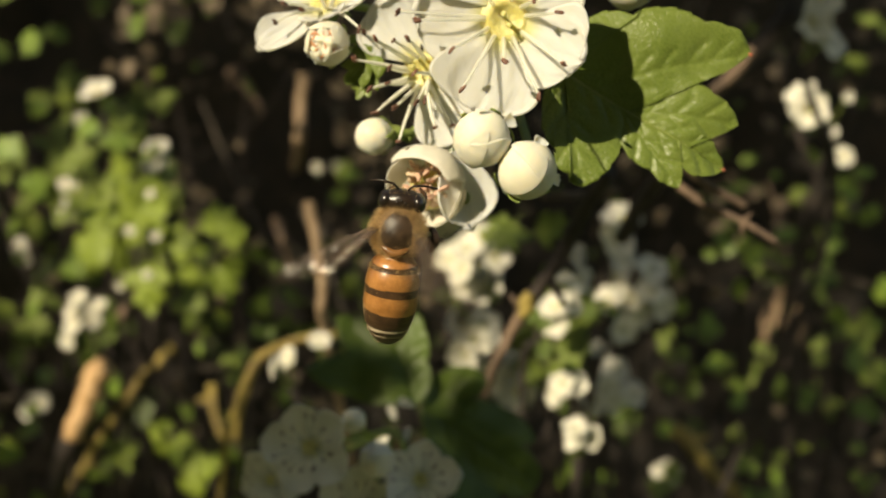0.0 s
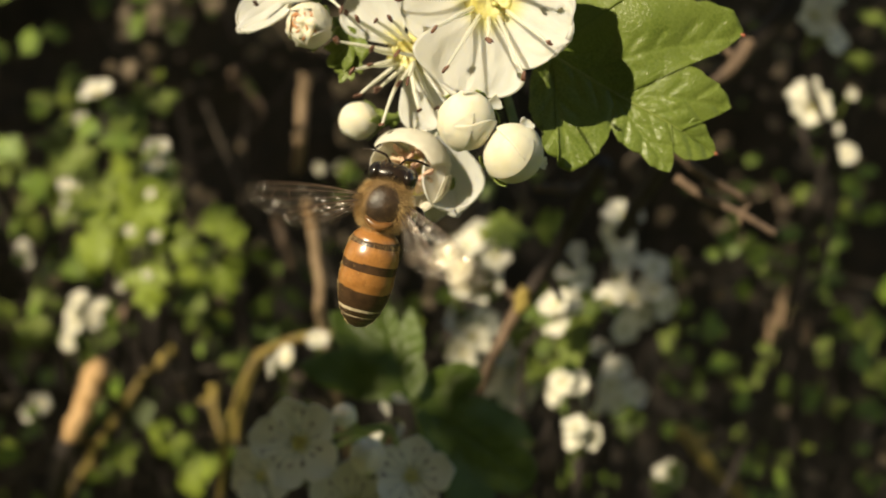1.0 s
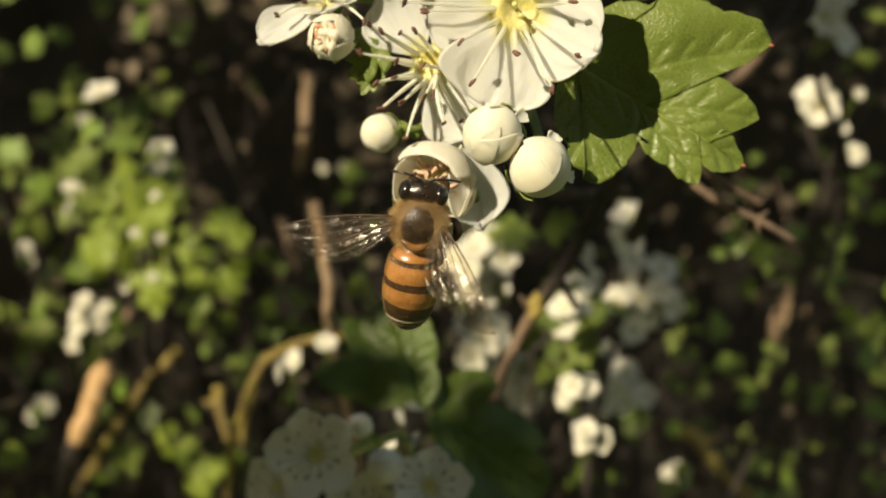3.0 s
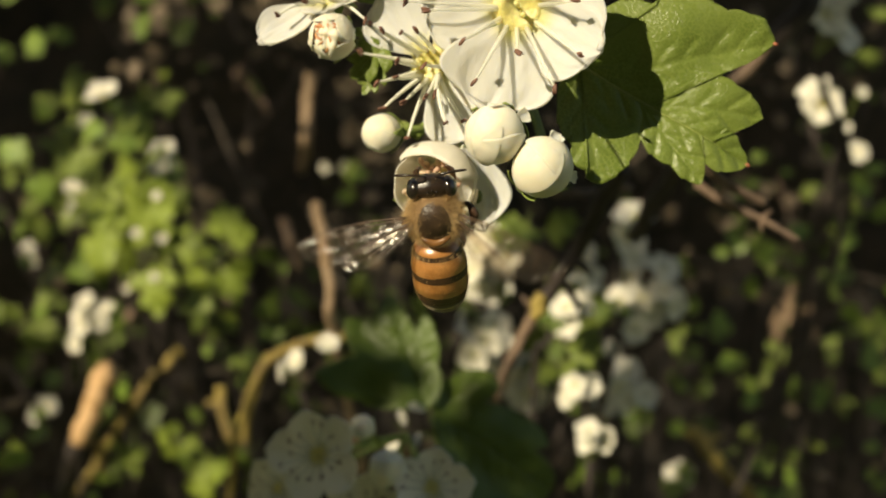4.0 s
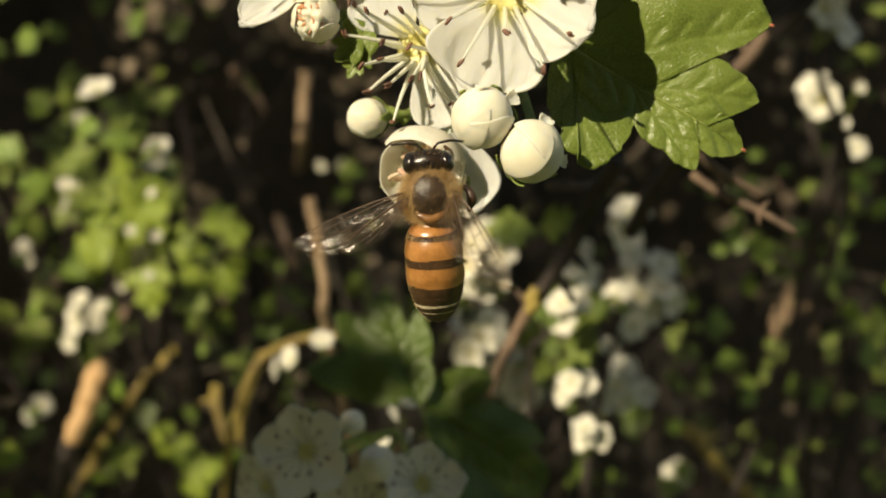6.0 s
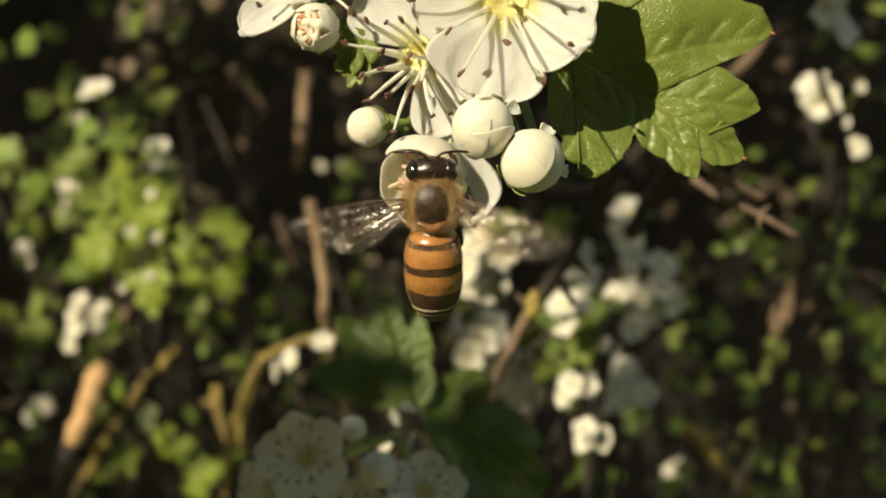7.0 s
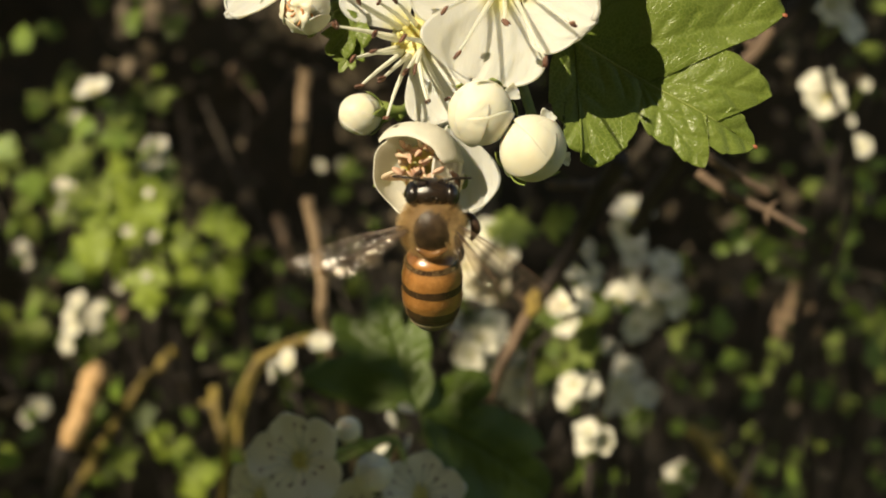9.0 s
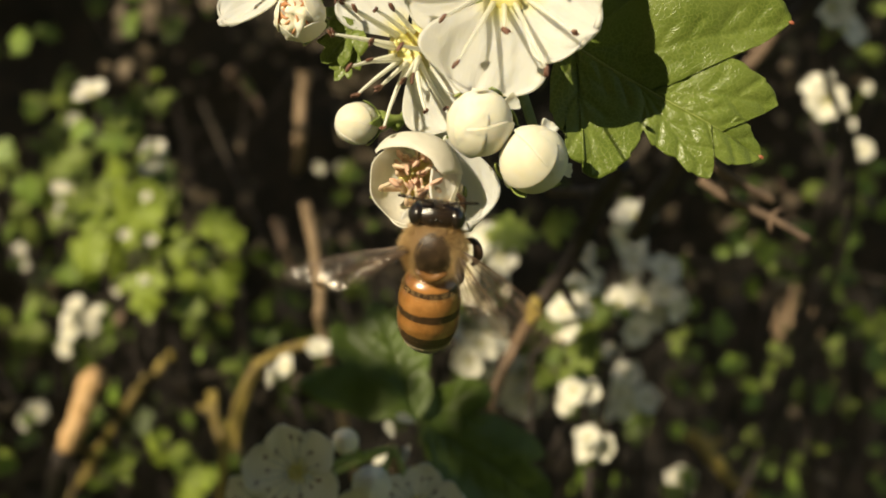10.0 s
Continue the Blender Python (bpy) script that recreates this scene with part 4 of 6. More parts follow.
    # legs
    for s in (-1, 1):
        for line, r in (([(1.2, 1.2, 1.3), (1.7, 1.8, 2.0), (1.6, 2.0, 2.8), (1.2, 1.8, 3.4)], 0.17), ([(1.3, 1.2, -0.2), (2.6, 1.0, 0.3), (3.05, 0.6, -0.5), (2.8, 0.8, -1.5)], 0.24), ([(1.2, 1.5, -1.2), (1.7, 2.0, -2.2), (1.9, 2.4, -3.8), (1.5, 2.9, -5.2)], 0.27)):
            g = Geo()
            pts = bend([(s * x * (MM if s > 0 else 0.72 * MM), y * MM, z * MM) for x, y, z in line], 6)
            n = len(pts)
            rad = [r * MM * (1.0 + 0.55 * math.exp(-((i / n - 0.62) * 6) ** 2) - 0.62 * max(0, i / n - 0.72) * 2.6) for i in range(n)]
            g.add(*tube(pts, rad, 8))
            hp = []
            for i in range(2, n - 1):
                for k in range(8):
                    d = Vector((rng.gauss(0, 1), rng.gauss(0, 1), rng.gauss(0, 1))).normalized()
                    hp.append((Vector(pts[i]) + d * rad[i] * 0.8, d))
            hairs(g, hp, 0, rng, 0.28 * MM, Vector((0, 0, -0.5)), 0.012 * MM)
            part("leg", g, LEG, b, "dark brown jointed leg")
    wings = []
    for s in (-1, 1):
        w = new("wing")
        w.parent = b
        w.empty_display_size = 0.002
        tagged(w, "clear veined wing")
        wing_blades(w, s)
        wings.append(w)
    return b, wings


def wing_blades(w, s):
    """Fore and hind wing of one side; root at the origin, reaching along x, leading edge to +z."""
    for name, ln, lead, trail, drop in (("forewing", 9.3, 0.55, 2.45, 0.0), ("hindwing", 6.6, 0.30, 1.55, -0.35)):
        tilt = radians(0 if name == "forewing" else -17)

        def outline(x):
            up = lead * math.sin(math.pi * min(1, x * 0.9 + 0.12)) ** 0.8 * (1 if x < 0.93 else max(0, 1 - ((x - 0.93) / 0.07) ** 2) ** 0.5)
            dn = trail * math.sin(math.pi * min(1.0, (0.05 + 0.95 * x) ** 1.5)) ** 0.62
            return up, dn

        def fn(u, v):
            x = u
            up, dn = outline(x)
            z = up - (up + dn) * v + drop
            xx = x * ln
            y = 0.17 * math.sin(v * 20) * (0.3 + v) * (0.25 + x) - 0.25 * x * x + 0.05 * noise.noise(Vector((x * 9, v * 5, ln)))
            px, pz = xx * math.cos(tilt) - z * math.sin(tilt), xx * math.sin(tilt) + z * math.cos(tilt)
            return (s * px * MM, y * MM, pz * MM)
        g = Geo()
        g.add(*shell(fn, 28, 14, 0.012 * MM))
        blade = part(name, g, WING, w, "transparent membrane")
        g = Geo()
        lines = [([(x / 10, 0.0) for x in range(0, 10)], 0.075), ([(x / 10, 0.12 + 0.01 * x) for x in range(0, 9)], 0.05), ([(x / 10, 0.32 + 0.02 * x) for x in range(0, 10)], 0.04), ([(x / 10, 0.58 + 0.012 * x) for x in range(0, 8)], 0.04), ([(x / 10, 0.80 - 0.01 * x) for x in range(0, 6)], 0.035), ([(0.42, 0.12), (0.45, 0.38)], 0.03), ([(0.62, 0.16), (0.60, 0.45)], 0.03), ([(0.5, 0.42), (0.53, 0.64)], 0.03), ([(0.72, 0.16), (0.76, 0.48)], 0.03), ([(0.3, 0.38), (0.32, 0.62)], 0.03)]
        if name == "hindwing":
            lines = lines[:1] + lines[2:5]
        for line, r in lines:
            g.add(*tube([fn(min(1, u), min(1, v)) for u, v in line], [r * MM * (1 - 0.5 * i / len(line)) for i in range(len(line))], 5))
        part("vein_net", g, WING_VEIN, w, "brown wing veins")


BEE, WINGS = bee()


# ---- the shaded sprig below, out of focus ----
def petal_set():
    return [petal_mesh(1.0, 0.98, 0.35, 0.8, 3.0 + k * 2.3, False, PETAL_FAR) for k in range(4)]


PETALS = petal_set()


def stamens_mesh(seed):
    """A whole ring of stamens for a small, distant flower of unit radius."""
    rng = random.Random(seed)
    g = Geo()
    for k in range(14):
        a = 2 * math.pi * k / 14 + rng.uniform(-0.15, 0.15)
        q = rng.uniform(0.4, 0.62)
        s = stamen_geo((0.16 * math.cos(a), 0.16 * math.sin(a), 0.02), (q * math.cos(a), q * math.sin(a), rng.uniform(0.3, 0.5)), (0, 0, 0.05), r=0.02, anther=0.055, sides=5, spin=a)
        k0 = len(g.v)
        g.v += s.v
        g.f += [tuple(i + k0 for i in f) for f in s.f]
        g.m += s.m
    return g.mesh("stamen_tuft", [FILAMENT, ANTHER])


STAMENS = [stamens_mesh(k) for k in range(3)]
CENTRE = Geo().add(disc_geo(0.2).v, disc_geo(0.2).f, 1).add(calyx_geo(0.19, 0.9).v, calyx_geo(0.19, 0.9).f, 0).mesh("flower", [SEPAL, DISC])


def small_flower(parent, place, way, r, rng, spin=None):
    """A flower of radius r under a cluster: centre with calyx, five petals, its ring of stamens."""
    m = facing(place, way, rng.uniform(0, 360) if spin is None else spin) @ Matrix.Scale(r, 4)
    head = part("flower", CENTRE, None, parent, "", under(parent, m))
    for k in range(5):
        pm = Matrix.Rotation(2 * math.pi * k / 5 + rng.uniform(-0.08, 0.08), 4, "Z") @ Matrix.Translation((0, 0.14, -0.015 * k)) @ Matrix.Rotation(radians(rng.uniform(4, 26)), 4, "X") @ Matrix.Scale(0.86 * rng.uniform(0.93, 1.05), 4)
        part("petal", rng.choice(PETALS), None, head, "", pm)
    part("stamen_tuft", rng.choice(STAMENS), None, head, "brown-tipped stamens", Matrix.Identity(4))
    return head


def lower_sprig():
    rng = random.Random(8)
    o = (-0.00499, 0.075, 0.97368)
    sp = thing("hawthorn_sprig", "shaded hawthorn sprig with white flowers, pale buds and dark lobed leaves", "sprig", o)
    base = Matrix.Translation(o).inverted()
    g = Geo()
    g.add(*tube(bend([o, (-0.00359, 0.085, 0.95885), (-0.00034, 0.12, 0.90518), (0.00532, 0.2, 0.7278)], 6), 1.2 * MM, 8), 0, base)
    part("stem", g, BARK, sp, "brown twig")
    for place, way, r, spin in (((-0.01445, 0.047, 0.97623), (-0.25, -1, 0.25), 6.6 * MM, 20), ((-0.00027, 0.048, 0.97195), (0.1, -1, 0.35), 5.8 * MM, 60), ((-0.00792, 0.05, 0.96765), (0, -1, 0.3), 6.0 * MM, 0), ((-0.02096, 0.056, 0.96986), (-0.5, -1, 0.1), 5.2 * MM, 40)):
        small_flower(sp, place, way, r, rng, spin)
        g = Geo()
        g.add(*tube(bend([o, between(o, place, 0.5), Vector(place) - Vector(way).normalized() * r * 0.5], 5), 0.45 * MM, 6), 0, base)
        part("flower_stalk", g, STALK, sp)
    for place, r in (((-0.00573, 0.048, 0.97445), 2.35 * MM), ((-0.00926, 0.052, 0.97888), 1.65 * MM)):
        bud(sp, place, (-0.2, -0.8, 0.4), r, 4, stalk=6 * MM, label="pale round bud", fine=False)
    for k, place in enumerate(((-0.00517, 0.077, 0.97464), (-0.00211, 0.077, 0.97702), (-0.00559, 0.077, 0.97209), (-0.00296, 0.077, 0.97363))):
        sunny(place, 0.2 * MM)
        part("petal", rng.choice(PETALS), None, sp, "", under(sp, facing(place, (rng.uniform(-0.8, 0.2), -1, 0.6), 20 + 50 * k) @ Matrix.Diagonal((1.5 * MM, 3.0 * MM, 3.0 * MM, 1))))
    k = MM
    # two dark lobed leaves
    for b0, tip, up, ln, lf, rt, seed in (
            ((-0.00208, 0.084, 0.97604), (-0.00913, 0.080, 0.99394), (-0.1, -1, 0.2), 19.6, ((1.7, 3.4), (5.1, 9.8), (11.5, 15.0), (11.6, 7.6), (18.4, 8.0), (18.5, 6.2), (12.2, 3.4), (18.3, 2.2)), ((1.7, 2.8), (6.1, 3.9), (11.3, 5.5), (14.6, 5.0), (10.6, 1.5), (17.2, 1.5)), 4.0),
            ((-0.00105, 0.085, 0.97590), (0.0196, 0.080, 0.96486), (0.25, -1, 0.3), 23.6, ((-1.0, 3.6), (0.4, 6.9), (4.1, 9.9), (7.2, 8.8), (5.8, 4.8), (13.7, 7.3), (19.2, 6.0), (15.4, 2.8), (21.4, 3.0)), ((4.0, 5.0), (10.0, 9.4), (16.0, 11.0), (19.5, 8.0), (18.5, 4.4), (21.0, 4.0)), 7.0)):
        lf, rt = [[(a * k, c * k) for a, c in half] for half in (lf, rt)]
        net = vein_lines(ln * k, [lf[2], lf[4], (rt[3][0], -rt[3][1])])
        blade, rib = leaf_geo(lf, rt, ln * k, cup=0.25, wave=0.09, seed=seed, rows=14, teeth=0.012, fine=50, relief=0.8, net=net)
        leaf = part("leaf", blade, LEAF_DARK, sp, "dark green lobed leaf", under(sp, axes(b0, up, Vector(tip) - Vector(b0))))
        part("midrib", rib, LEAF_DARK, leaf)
    for place, q in (((-0.00992, 0.081, 0.99145), 1.6), ((-0.00373, 0.082, 0.98947), 1.2), ((-0.01378, 0.082, 0.98902), 1.6), ((0.01951, 0.081, 0.96619), 0.0)):
        sunny(place, q * MM)


lower_sprig()


# ---- the hedge behind: blossom, shoots, twigs ----
def cluster(place, n, spread, lit, seed, way=(0, -1, 0.25), r=6.8 * MM):
    rng = random.Random(seed)
    place = Vector(place)
    c = thing("blossom_cluster", "cluster of white hawthorn blossom " + ("in sunlight" if lit else "in shade") + " on a thin twig", "blossom", place, group="hedge blossom")
    base = Matrix.Translation(place).inverted()
    hub = place + Vector((0, 12 * MM, -8 * MM))
    g = Geo()
    g.add(*tube(bend([hub, hub + Vector((rng.uniform(-20, 20) * MM, 40 * MM, -60 * MM)), hub + Vector((rng.uniform(-60, 60) * MM, 120 * MM, -260 * MM))], 5), 1.2 * MM, 6), 0, base)
    part("twig", g, BARK_SHADED, c)
    for k in range(n):
        a = k * 2.4 + seed
        q = spread * math.sqrt((k + 0.35) / n) if n > 1 else 0
        p = place + Vector((q * math.cos(a), rng.uniform(-5, 5) * MM, q * math.sin(a)))
        w = Vector(way) + Vector((math.cos(a) * 0.55, 0, math.sin(a) * 0.45)) * (q / max(spread, 1e-6)) + Vector((rng.uniform(-0.6, 0.5), 0, rng.uniform(-0.5, 0.6)))
        small_flower(c, p, w, r * rng.uniform(0.88, 1.08), rng)
        g = Geo()
        g.add(*tube(bend([hub, between(hub, p, 0.5), p - w.normalized() * r * 0.6], 4), 0.45 * MM, 5), 0, base)
        part("flower_stalk", g, STALK, c)
    if lit:
        sunny(place, spread + (r * 1.6 + 4 * MM if lit > 1 else r * 0.8 + 2 * MM))


LEAVES = {}


def leaf_meshes(mat):
    if mat.name not in LEAVES:
        rng = random.Random(len(LEAVES) + 40)
        out = []
        for k in range(4):
            blade, rib = common_leaf(1.0, rng)
            out.append((blade.mesh("leaf", mat), rib.mesh("midrib", VEIN)))
        LEAVES[mat.name] = out
    return LEAVES[mat.name]


def shoot(place, size, mat, lit, seed):
    """A short leafy shoot: a few leaves scattered about a thin twig."""
    rng = random.Random(seed)
    place = Vector(place)
    s = thing("leafy_shoot", ("bright yellow-green" if mat is LEAF_YOUNG else "green") + " hawthorn leaves on a thin shoot" + (" in sunlight" if lit else " in shade"), "shoot", place, group="hedge shoots")
    base = Matrix.Translation(place).inverted()
    g = Geo()
    g.add(*tube(bend([place, place + Vector((rng.uniform(-10, 10) * MM, 30 * MM, -30 * MM)), place + Vector((rng.uniform(-50, 50) * MM, 110 * MM, -240 * MM))], 5), 0.9 * MM, 6), 0, base)
    part("twig", g, BARK_SHADED, s)
    a0 = rng.uniform(0, 6.28)
    n = rng.choice((3, 4, 4, 5)) if size < 0.012 else rng.choice((4, 5, 5))
    for k in range(n):
        a = a0 + k * 2 * math.pi / n + rng.uniform(-0.6, 0.6)
        out = Vector((math.cos(a), rng.uniform(-0.4, 0.3), math.sin(a)))
        up = Vector((rng.uniform(-1.1, 0.8), -1, rng.uniform(-0.5, 1.1)))
        foot = place + Vector((rng.uniform(-1, 1), rng.uniform(-0.6, 0.8), rng.uniform(-1, 1))) * size * 0.36
        blade, rib = rng.choice(leaf_meshes(mat))
        m = axes(foot + out * size * 0.08, up, out) @ Matrix.Scale(size * rng.uniform(0.55, 1.2), 4)
        lf = part("leaf", blade, None, s, "", under(s, m))
        part("midrib", rib, None, lf)
    if lit:
        sunny(place + Vector((rng.uniform(-0.3, 0.3), 0, rng.uniform(-0.3, 0.3))) * size, size * (0.8 if mat is LEAF_YOUNG else 0.5))


def twig(points, radius, mat, label, knots=0, seed=0, lit=False, name="twig"):
    """A knotty twig along points, tapered, with small spurs."""
    rng = random.Random(seed)
    o = Vector(points[0])
    base = Matrix.Translation(o).inverted()
    t = thing(name, label, "twig", o, group="hedge twigs")
    line = bend(points, 8)
    n = len(line)
    g = Geo()
    g.add(*tube([p + Vector((noise.noise(p * 160), noise.noise(p * 170 + Vector((5, 5, 5))), noise.noise(p * 150))) * radius * 0.5 for p in line], [radius * (1 - 0.25 * i / n) * (1 + 0.22 * noise.noise(Vector((i * 0.9, seed, 0)))) for i in range(n)], 9), 0, base)
    part("stem", g, mat, t)
    for k in range(knots):
        p = line[rng.randrange(1, n - 1)]
        d = Vector((rng.uniform(-1, 1), rng.uniform(-0.6, 0.2), rng.uniform(-1, 1))).normalized()
        g = Geo()
        g.add(*tube([p, p + d * radius * 1.6, p + d * radius * 3.2], [radius * 0.6, radius * 0.5, radius * 0.18], 7), 0, base)
        part("spur", g, mat, t)
    if lit:
        for q in (0.15, 0.4, 0.65, 0.9):
            sunny(line[int(q * (n - 1))], radius * 2 + 2 * MM)
    return t


def dry_fan(place, size):
    """A withered, fan-shaped bunch of bud scales."""
    t = thing("dry_leaf", "withered tan leaf hanging in the hedge", "leaf", place)
    for k in range(5):
        a = (k - 2) * 0.17
        m = axes((0, 0.0008 * k, 0), (0.2 * (k - 2), -1, 0.1), (math.sin(a), 0, -math.cos(a)))
        part("scale", petal_mesh(size, size * 0.24, 0.6, 1.2, k * 2.7, False, DRY), None, t, "", m)
    g = Geo()
    g.add(*tube(bend([(0, 0, 0), (0.004, 0.01, 0.03), (0.0, 0.05, 0.08)], 4), 0.0012, 6))
    part("stalk", g, BARK, t)
    sunny(Vector(place) + Vector((0, 0, -size * 0.5)), size * 0.5)


def hedge():
    dry_fan((0.24992, 0.72, 0.97042), 0.04711)
    joint = thing("lichen_patch", "yellow lichen patch on a twig joint", "lichen", (0.01579, 0.0915, 0.99219))
    for k in range(4):
        v, f = blob(1.1 * MM, 0.9 * MM, 1.3 * MM, 12, 8, 0.5, 2.5, k * 1.7)
        part("lobe", Geo().add(v, f), LICHEN, joint, "", Matrix.Translation((0.5 * MM * (k % 2), -0.6 * MM, 0.7 * MM * (k - 1.5))))
    sunny((0.01579, 0.0915, 0.99219), 3 * MM)
    cluster((0.00876, 0.22, 0.99526), 9, 0.0090, 1, 1, r=5.2 * MM)
    cluster((0.03117, 0.2, 0.98405), 3, 0.0042, 1, 2, r=4.8 * MM)
    cluster((0.03518, 0.2, 0.99483), 3, 0.0040, 1, 3, r=4.6 * MM)
    cluster((0.06042, 0.250, 0.98662), 9, 0.0125, 0, 4, r=5.4 * MM)
    cluster((0.05174, 0.235, 1.00595), 2, 0.00516, 0, 5)
    cluster((0.00718, 0.200, 0.97644), 4, 0.0060, 1, 6, r=5.2 * MM)
    cluster((0.01805, 0.23, 0.96152), 4, 0.00847, 0, 7)
    cluster((0.03137, 0.185, 0.96517), 3, 0.0042, 2, 8, way=(-0.9, -1, 0.4), r=4.0 * MM)
    cluster((0.05527, 0.265, 0.95375), 5, 0.0085, 0, 9, r=5.4 * MM)
    cluster((0.03674, 0.185, 0.95244), 3, 0.0040, 2, 10, way=(-0.4, -1, 0.9), r=4.0 * MM)
    cluster((-0.17480, 0.418, 0.96656), 7, 0.0085, 2, 11, r=5.4 * MM)
    cluster((-0.18240, 0.418, 0.95267), 1, 0.0, 2, 28, r=5.0 * MM)
    cluster((-0.30179, 0.65, 0.98936), 2, 0.00704, 1, 12)
    cluster((-0.15660, 0.379, 1.06643), 1, 0.0, 2, 13, way=(-0.45, -0.55, 0.9), r=9.0 * MM)
    cluster((-0.16309, 0.379, 1.05395), 1, 0.0, 2, 14, r=4.4 * MM)
    cluster((0.12432, 0.280, 1.05257), 2, 0.0045, 2, 15, r=7.0 * MM)
    cluster((0.13265, 0.270, 1.03163), 1, 0.0, 1, 16, r=4.2 * MM)
    cluster((0.14400, 0.310, 1.04468), 1, 0.0, 1, 17, r=3.0 * MM)
    cluster((0.13961, 0.290, 1.05387), 1, 0.0, 1, 30, r=2.4 * MM)
    cluster((-0.14806, 0.400, 0.98487), 3, 0.0055, 1, 18, r=4.0 * MM)
    cluster((-0.17427, 0.400, 1.02393), 3, 0.0055, 1, 19, r=4.0 * MM)
    cluster((-0.13005, 0.345, 1.00519), 1, 0.0, 1, 31, r=2.6 * MM)
    cluster((-0.11931, 0.345, 1.00314), 1, 0.0, 1, 32, r=2.3 * MM)
    cluster((-0.12715, 0.360, 1.02077), 1, 0.0, 1, 33, r=2.3 * MM)
    cluster((-0.12569, 0.350, 0.98680), 1, 0.0, 1, 34, r=2.6 * MM)
    cluster((-0.18876, 0.420, 1.01677), 1, 0.0, 1, 35, r=2.4 * MM)
    cluster((-0.15769, 0.420, 1.03542), 1, 0.0, 1, 36, r=2.2 * MM)
    cluster((-0.04278, 0.200, 0.96856), 2, 0.0034, 1, 20, way=(-1.0, -0.7, 0.4), r=3.9 * MM)
    cluster((-0.03389, 0.200, 0.97459), 1, 0.0, 1, 29, way=(0.4, -0.8, 1.0), r=3.8 * MM)
    cluster((0.09085, 0.35, 0.90751), 1, 0.00000, 1, 21)
    cluster((0.10034, 0.2, 1.06184), 3, 0.00768, 0, 22)
    cluster((-0.21424, 0.45, 0.91548), 2, 0.00514, 0, 23)
    cluster((-0.14232, 0.42, 1.04042), 2, 0.00540, 0, 24)
    cluster((0.05022, 0.25, 0.96828), 1, 0.0, 1, 25, r=3.6 * MM)
    cluster((-0.07383, 0.600, 1.04905), 1, 0.0, 1, 26, r=4.6 * MM)
    cluster((-0.08832, 0.600, 1.04873), 1, 0.0, 1, 27, r=4.0 * MM)
    shoot((-0.14181, 0.37, 1.0208), 0.02555, LEAF_YOUNG, True, 100)
    shoot((-0.15087, 0.39, 1.04192), 0.02032, LEAF, True, 101)
    shoot((-0.13367, 0.36, 0.99895), 0.02381, LEAF_YOUNG, True, 102)
    shoot((-0.09418, 0.33, 0.99509), 0.01889, LEAF_YOUNG, True, 103)
    shoot((-0.16435, 0.4, 1.00879), 0.01944, LEAF, True, 104)
    shoot((-0.19995, 0.42, 1.02094), 0.02023, LEAF, True, 105)
    shoot((-0.17998, 0.41, 1.03403), 0.01587, LEAF, True, 106)
    shoot((-0.15441, 0.39, 0.99726), 0.01778, LEAF_YOUNG, True, 107)
    shoot((-0.12577, 0.37, 1.00996), 0.01460, LEAF, True, 108)
    shoot((-0.13627, 0.38, 1.02999), 0.01492, LEAF, True, 109)
    shoot((-0.12095, 0.4, 0.97667), 0.01296, LEAF, True, 110)
    shoot((-0.2203, 0.45, 0.9615), 0.01714, LEAF, True, 111)
    shoot((-0.21232, 0.42, 1.03439), 0.01079, LEAF, True, 112)
    shoot((-0.11809, 0.36, 1.00269), 0.00952, LEAF, True, 113)
    shoot((-0.20204, 0.45, 1.05075), 0.01028, LEAF, False, 114)
    shoot((-0.23233, 0.5, 1.07696), 0.01123, LEAF, True, 115)
    shoot((-0.16147, 0.5, 1.07595), 0.01123, LEAF, False, 116)
    shoot((-0.20867, 0.45, 0.953), 0.01143, LEAF, False, 117)
    shoot((-0.13073, 0.5, 0.95884), 0.00749, LEAF_YOUNG, True, 118)
    shoot((-0.10122, 0.3, 0.93054), 0.00826, LEAF_YOUNG, True, 119)
    shoot((-0.08526, 0.27, 0.91857), 0.01143, LEAF_YOUNG, True, 120)
    shoot((-0.15053, 0.4, 0.90193), 0.00752, LEAF, False, 121)
    shoot((-0.10112, 0.4, 0.94562), 0.00700, LEAF, True, 122)
    shoot((0.02096, 0.2, 1.00696), 0.01044, LEAF, True, 123)
    shoot((0.03585, 0.215, 0.98211), 0.0125, LEAF, True, 124)
    shoot((0.03116, 0.215, 0.97346), 0.0105, LEAF, True, 225)
    shoot((0.02987, 0.22, 0.9679), 0.00985, LEAF, True, 125)
    shoot((0.01348, 0.2, 0.98923), 0.00369, LEAF, True, 126)
    shoot((0.00587, 0.2, 0.98224), 0.00522, LEAF, False, 127)
    shoot((0.20301, 0.5, 0.94322), 0.00843, LEAF, True, 128)
    shoot((0.22758, 0.5, 0.95345), 0.01092, LEAF, True, 129)
    shoot((0.23253, 0.5, 0.93019), 0.00905, LEAF, True, 130)
    shoot((0.17211, 0.5, 0.94037), 0.00811, LEAF, True, 131)
    shoot((0.16918, 0.5, 0.92788), 0.00687, LEAF, True, 132)
    shoot((0.1731, 0.5, 0.98394), 0.00655, LEAF, True, 133)
    shoot((0.19941, 0.5, 0.9811), 0.00655, LEAF, False, 134)
    shoot((0.21022, 0.5, 0.91281), 0.00593, LEAF, True, 135)
    shoot((0.19288, 0.5, 0.89079), 0.00499, LEAF_YOUNG, True, 136)
    shoot((0.09019, 0.35, 0.96291), 0.00559, LEAF, True, 137)
    shoot((0.09006, 0.34, 0.90697), 0.00910, LEAF, True, 138)
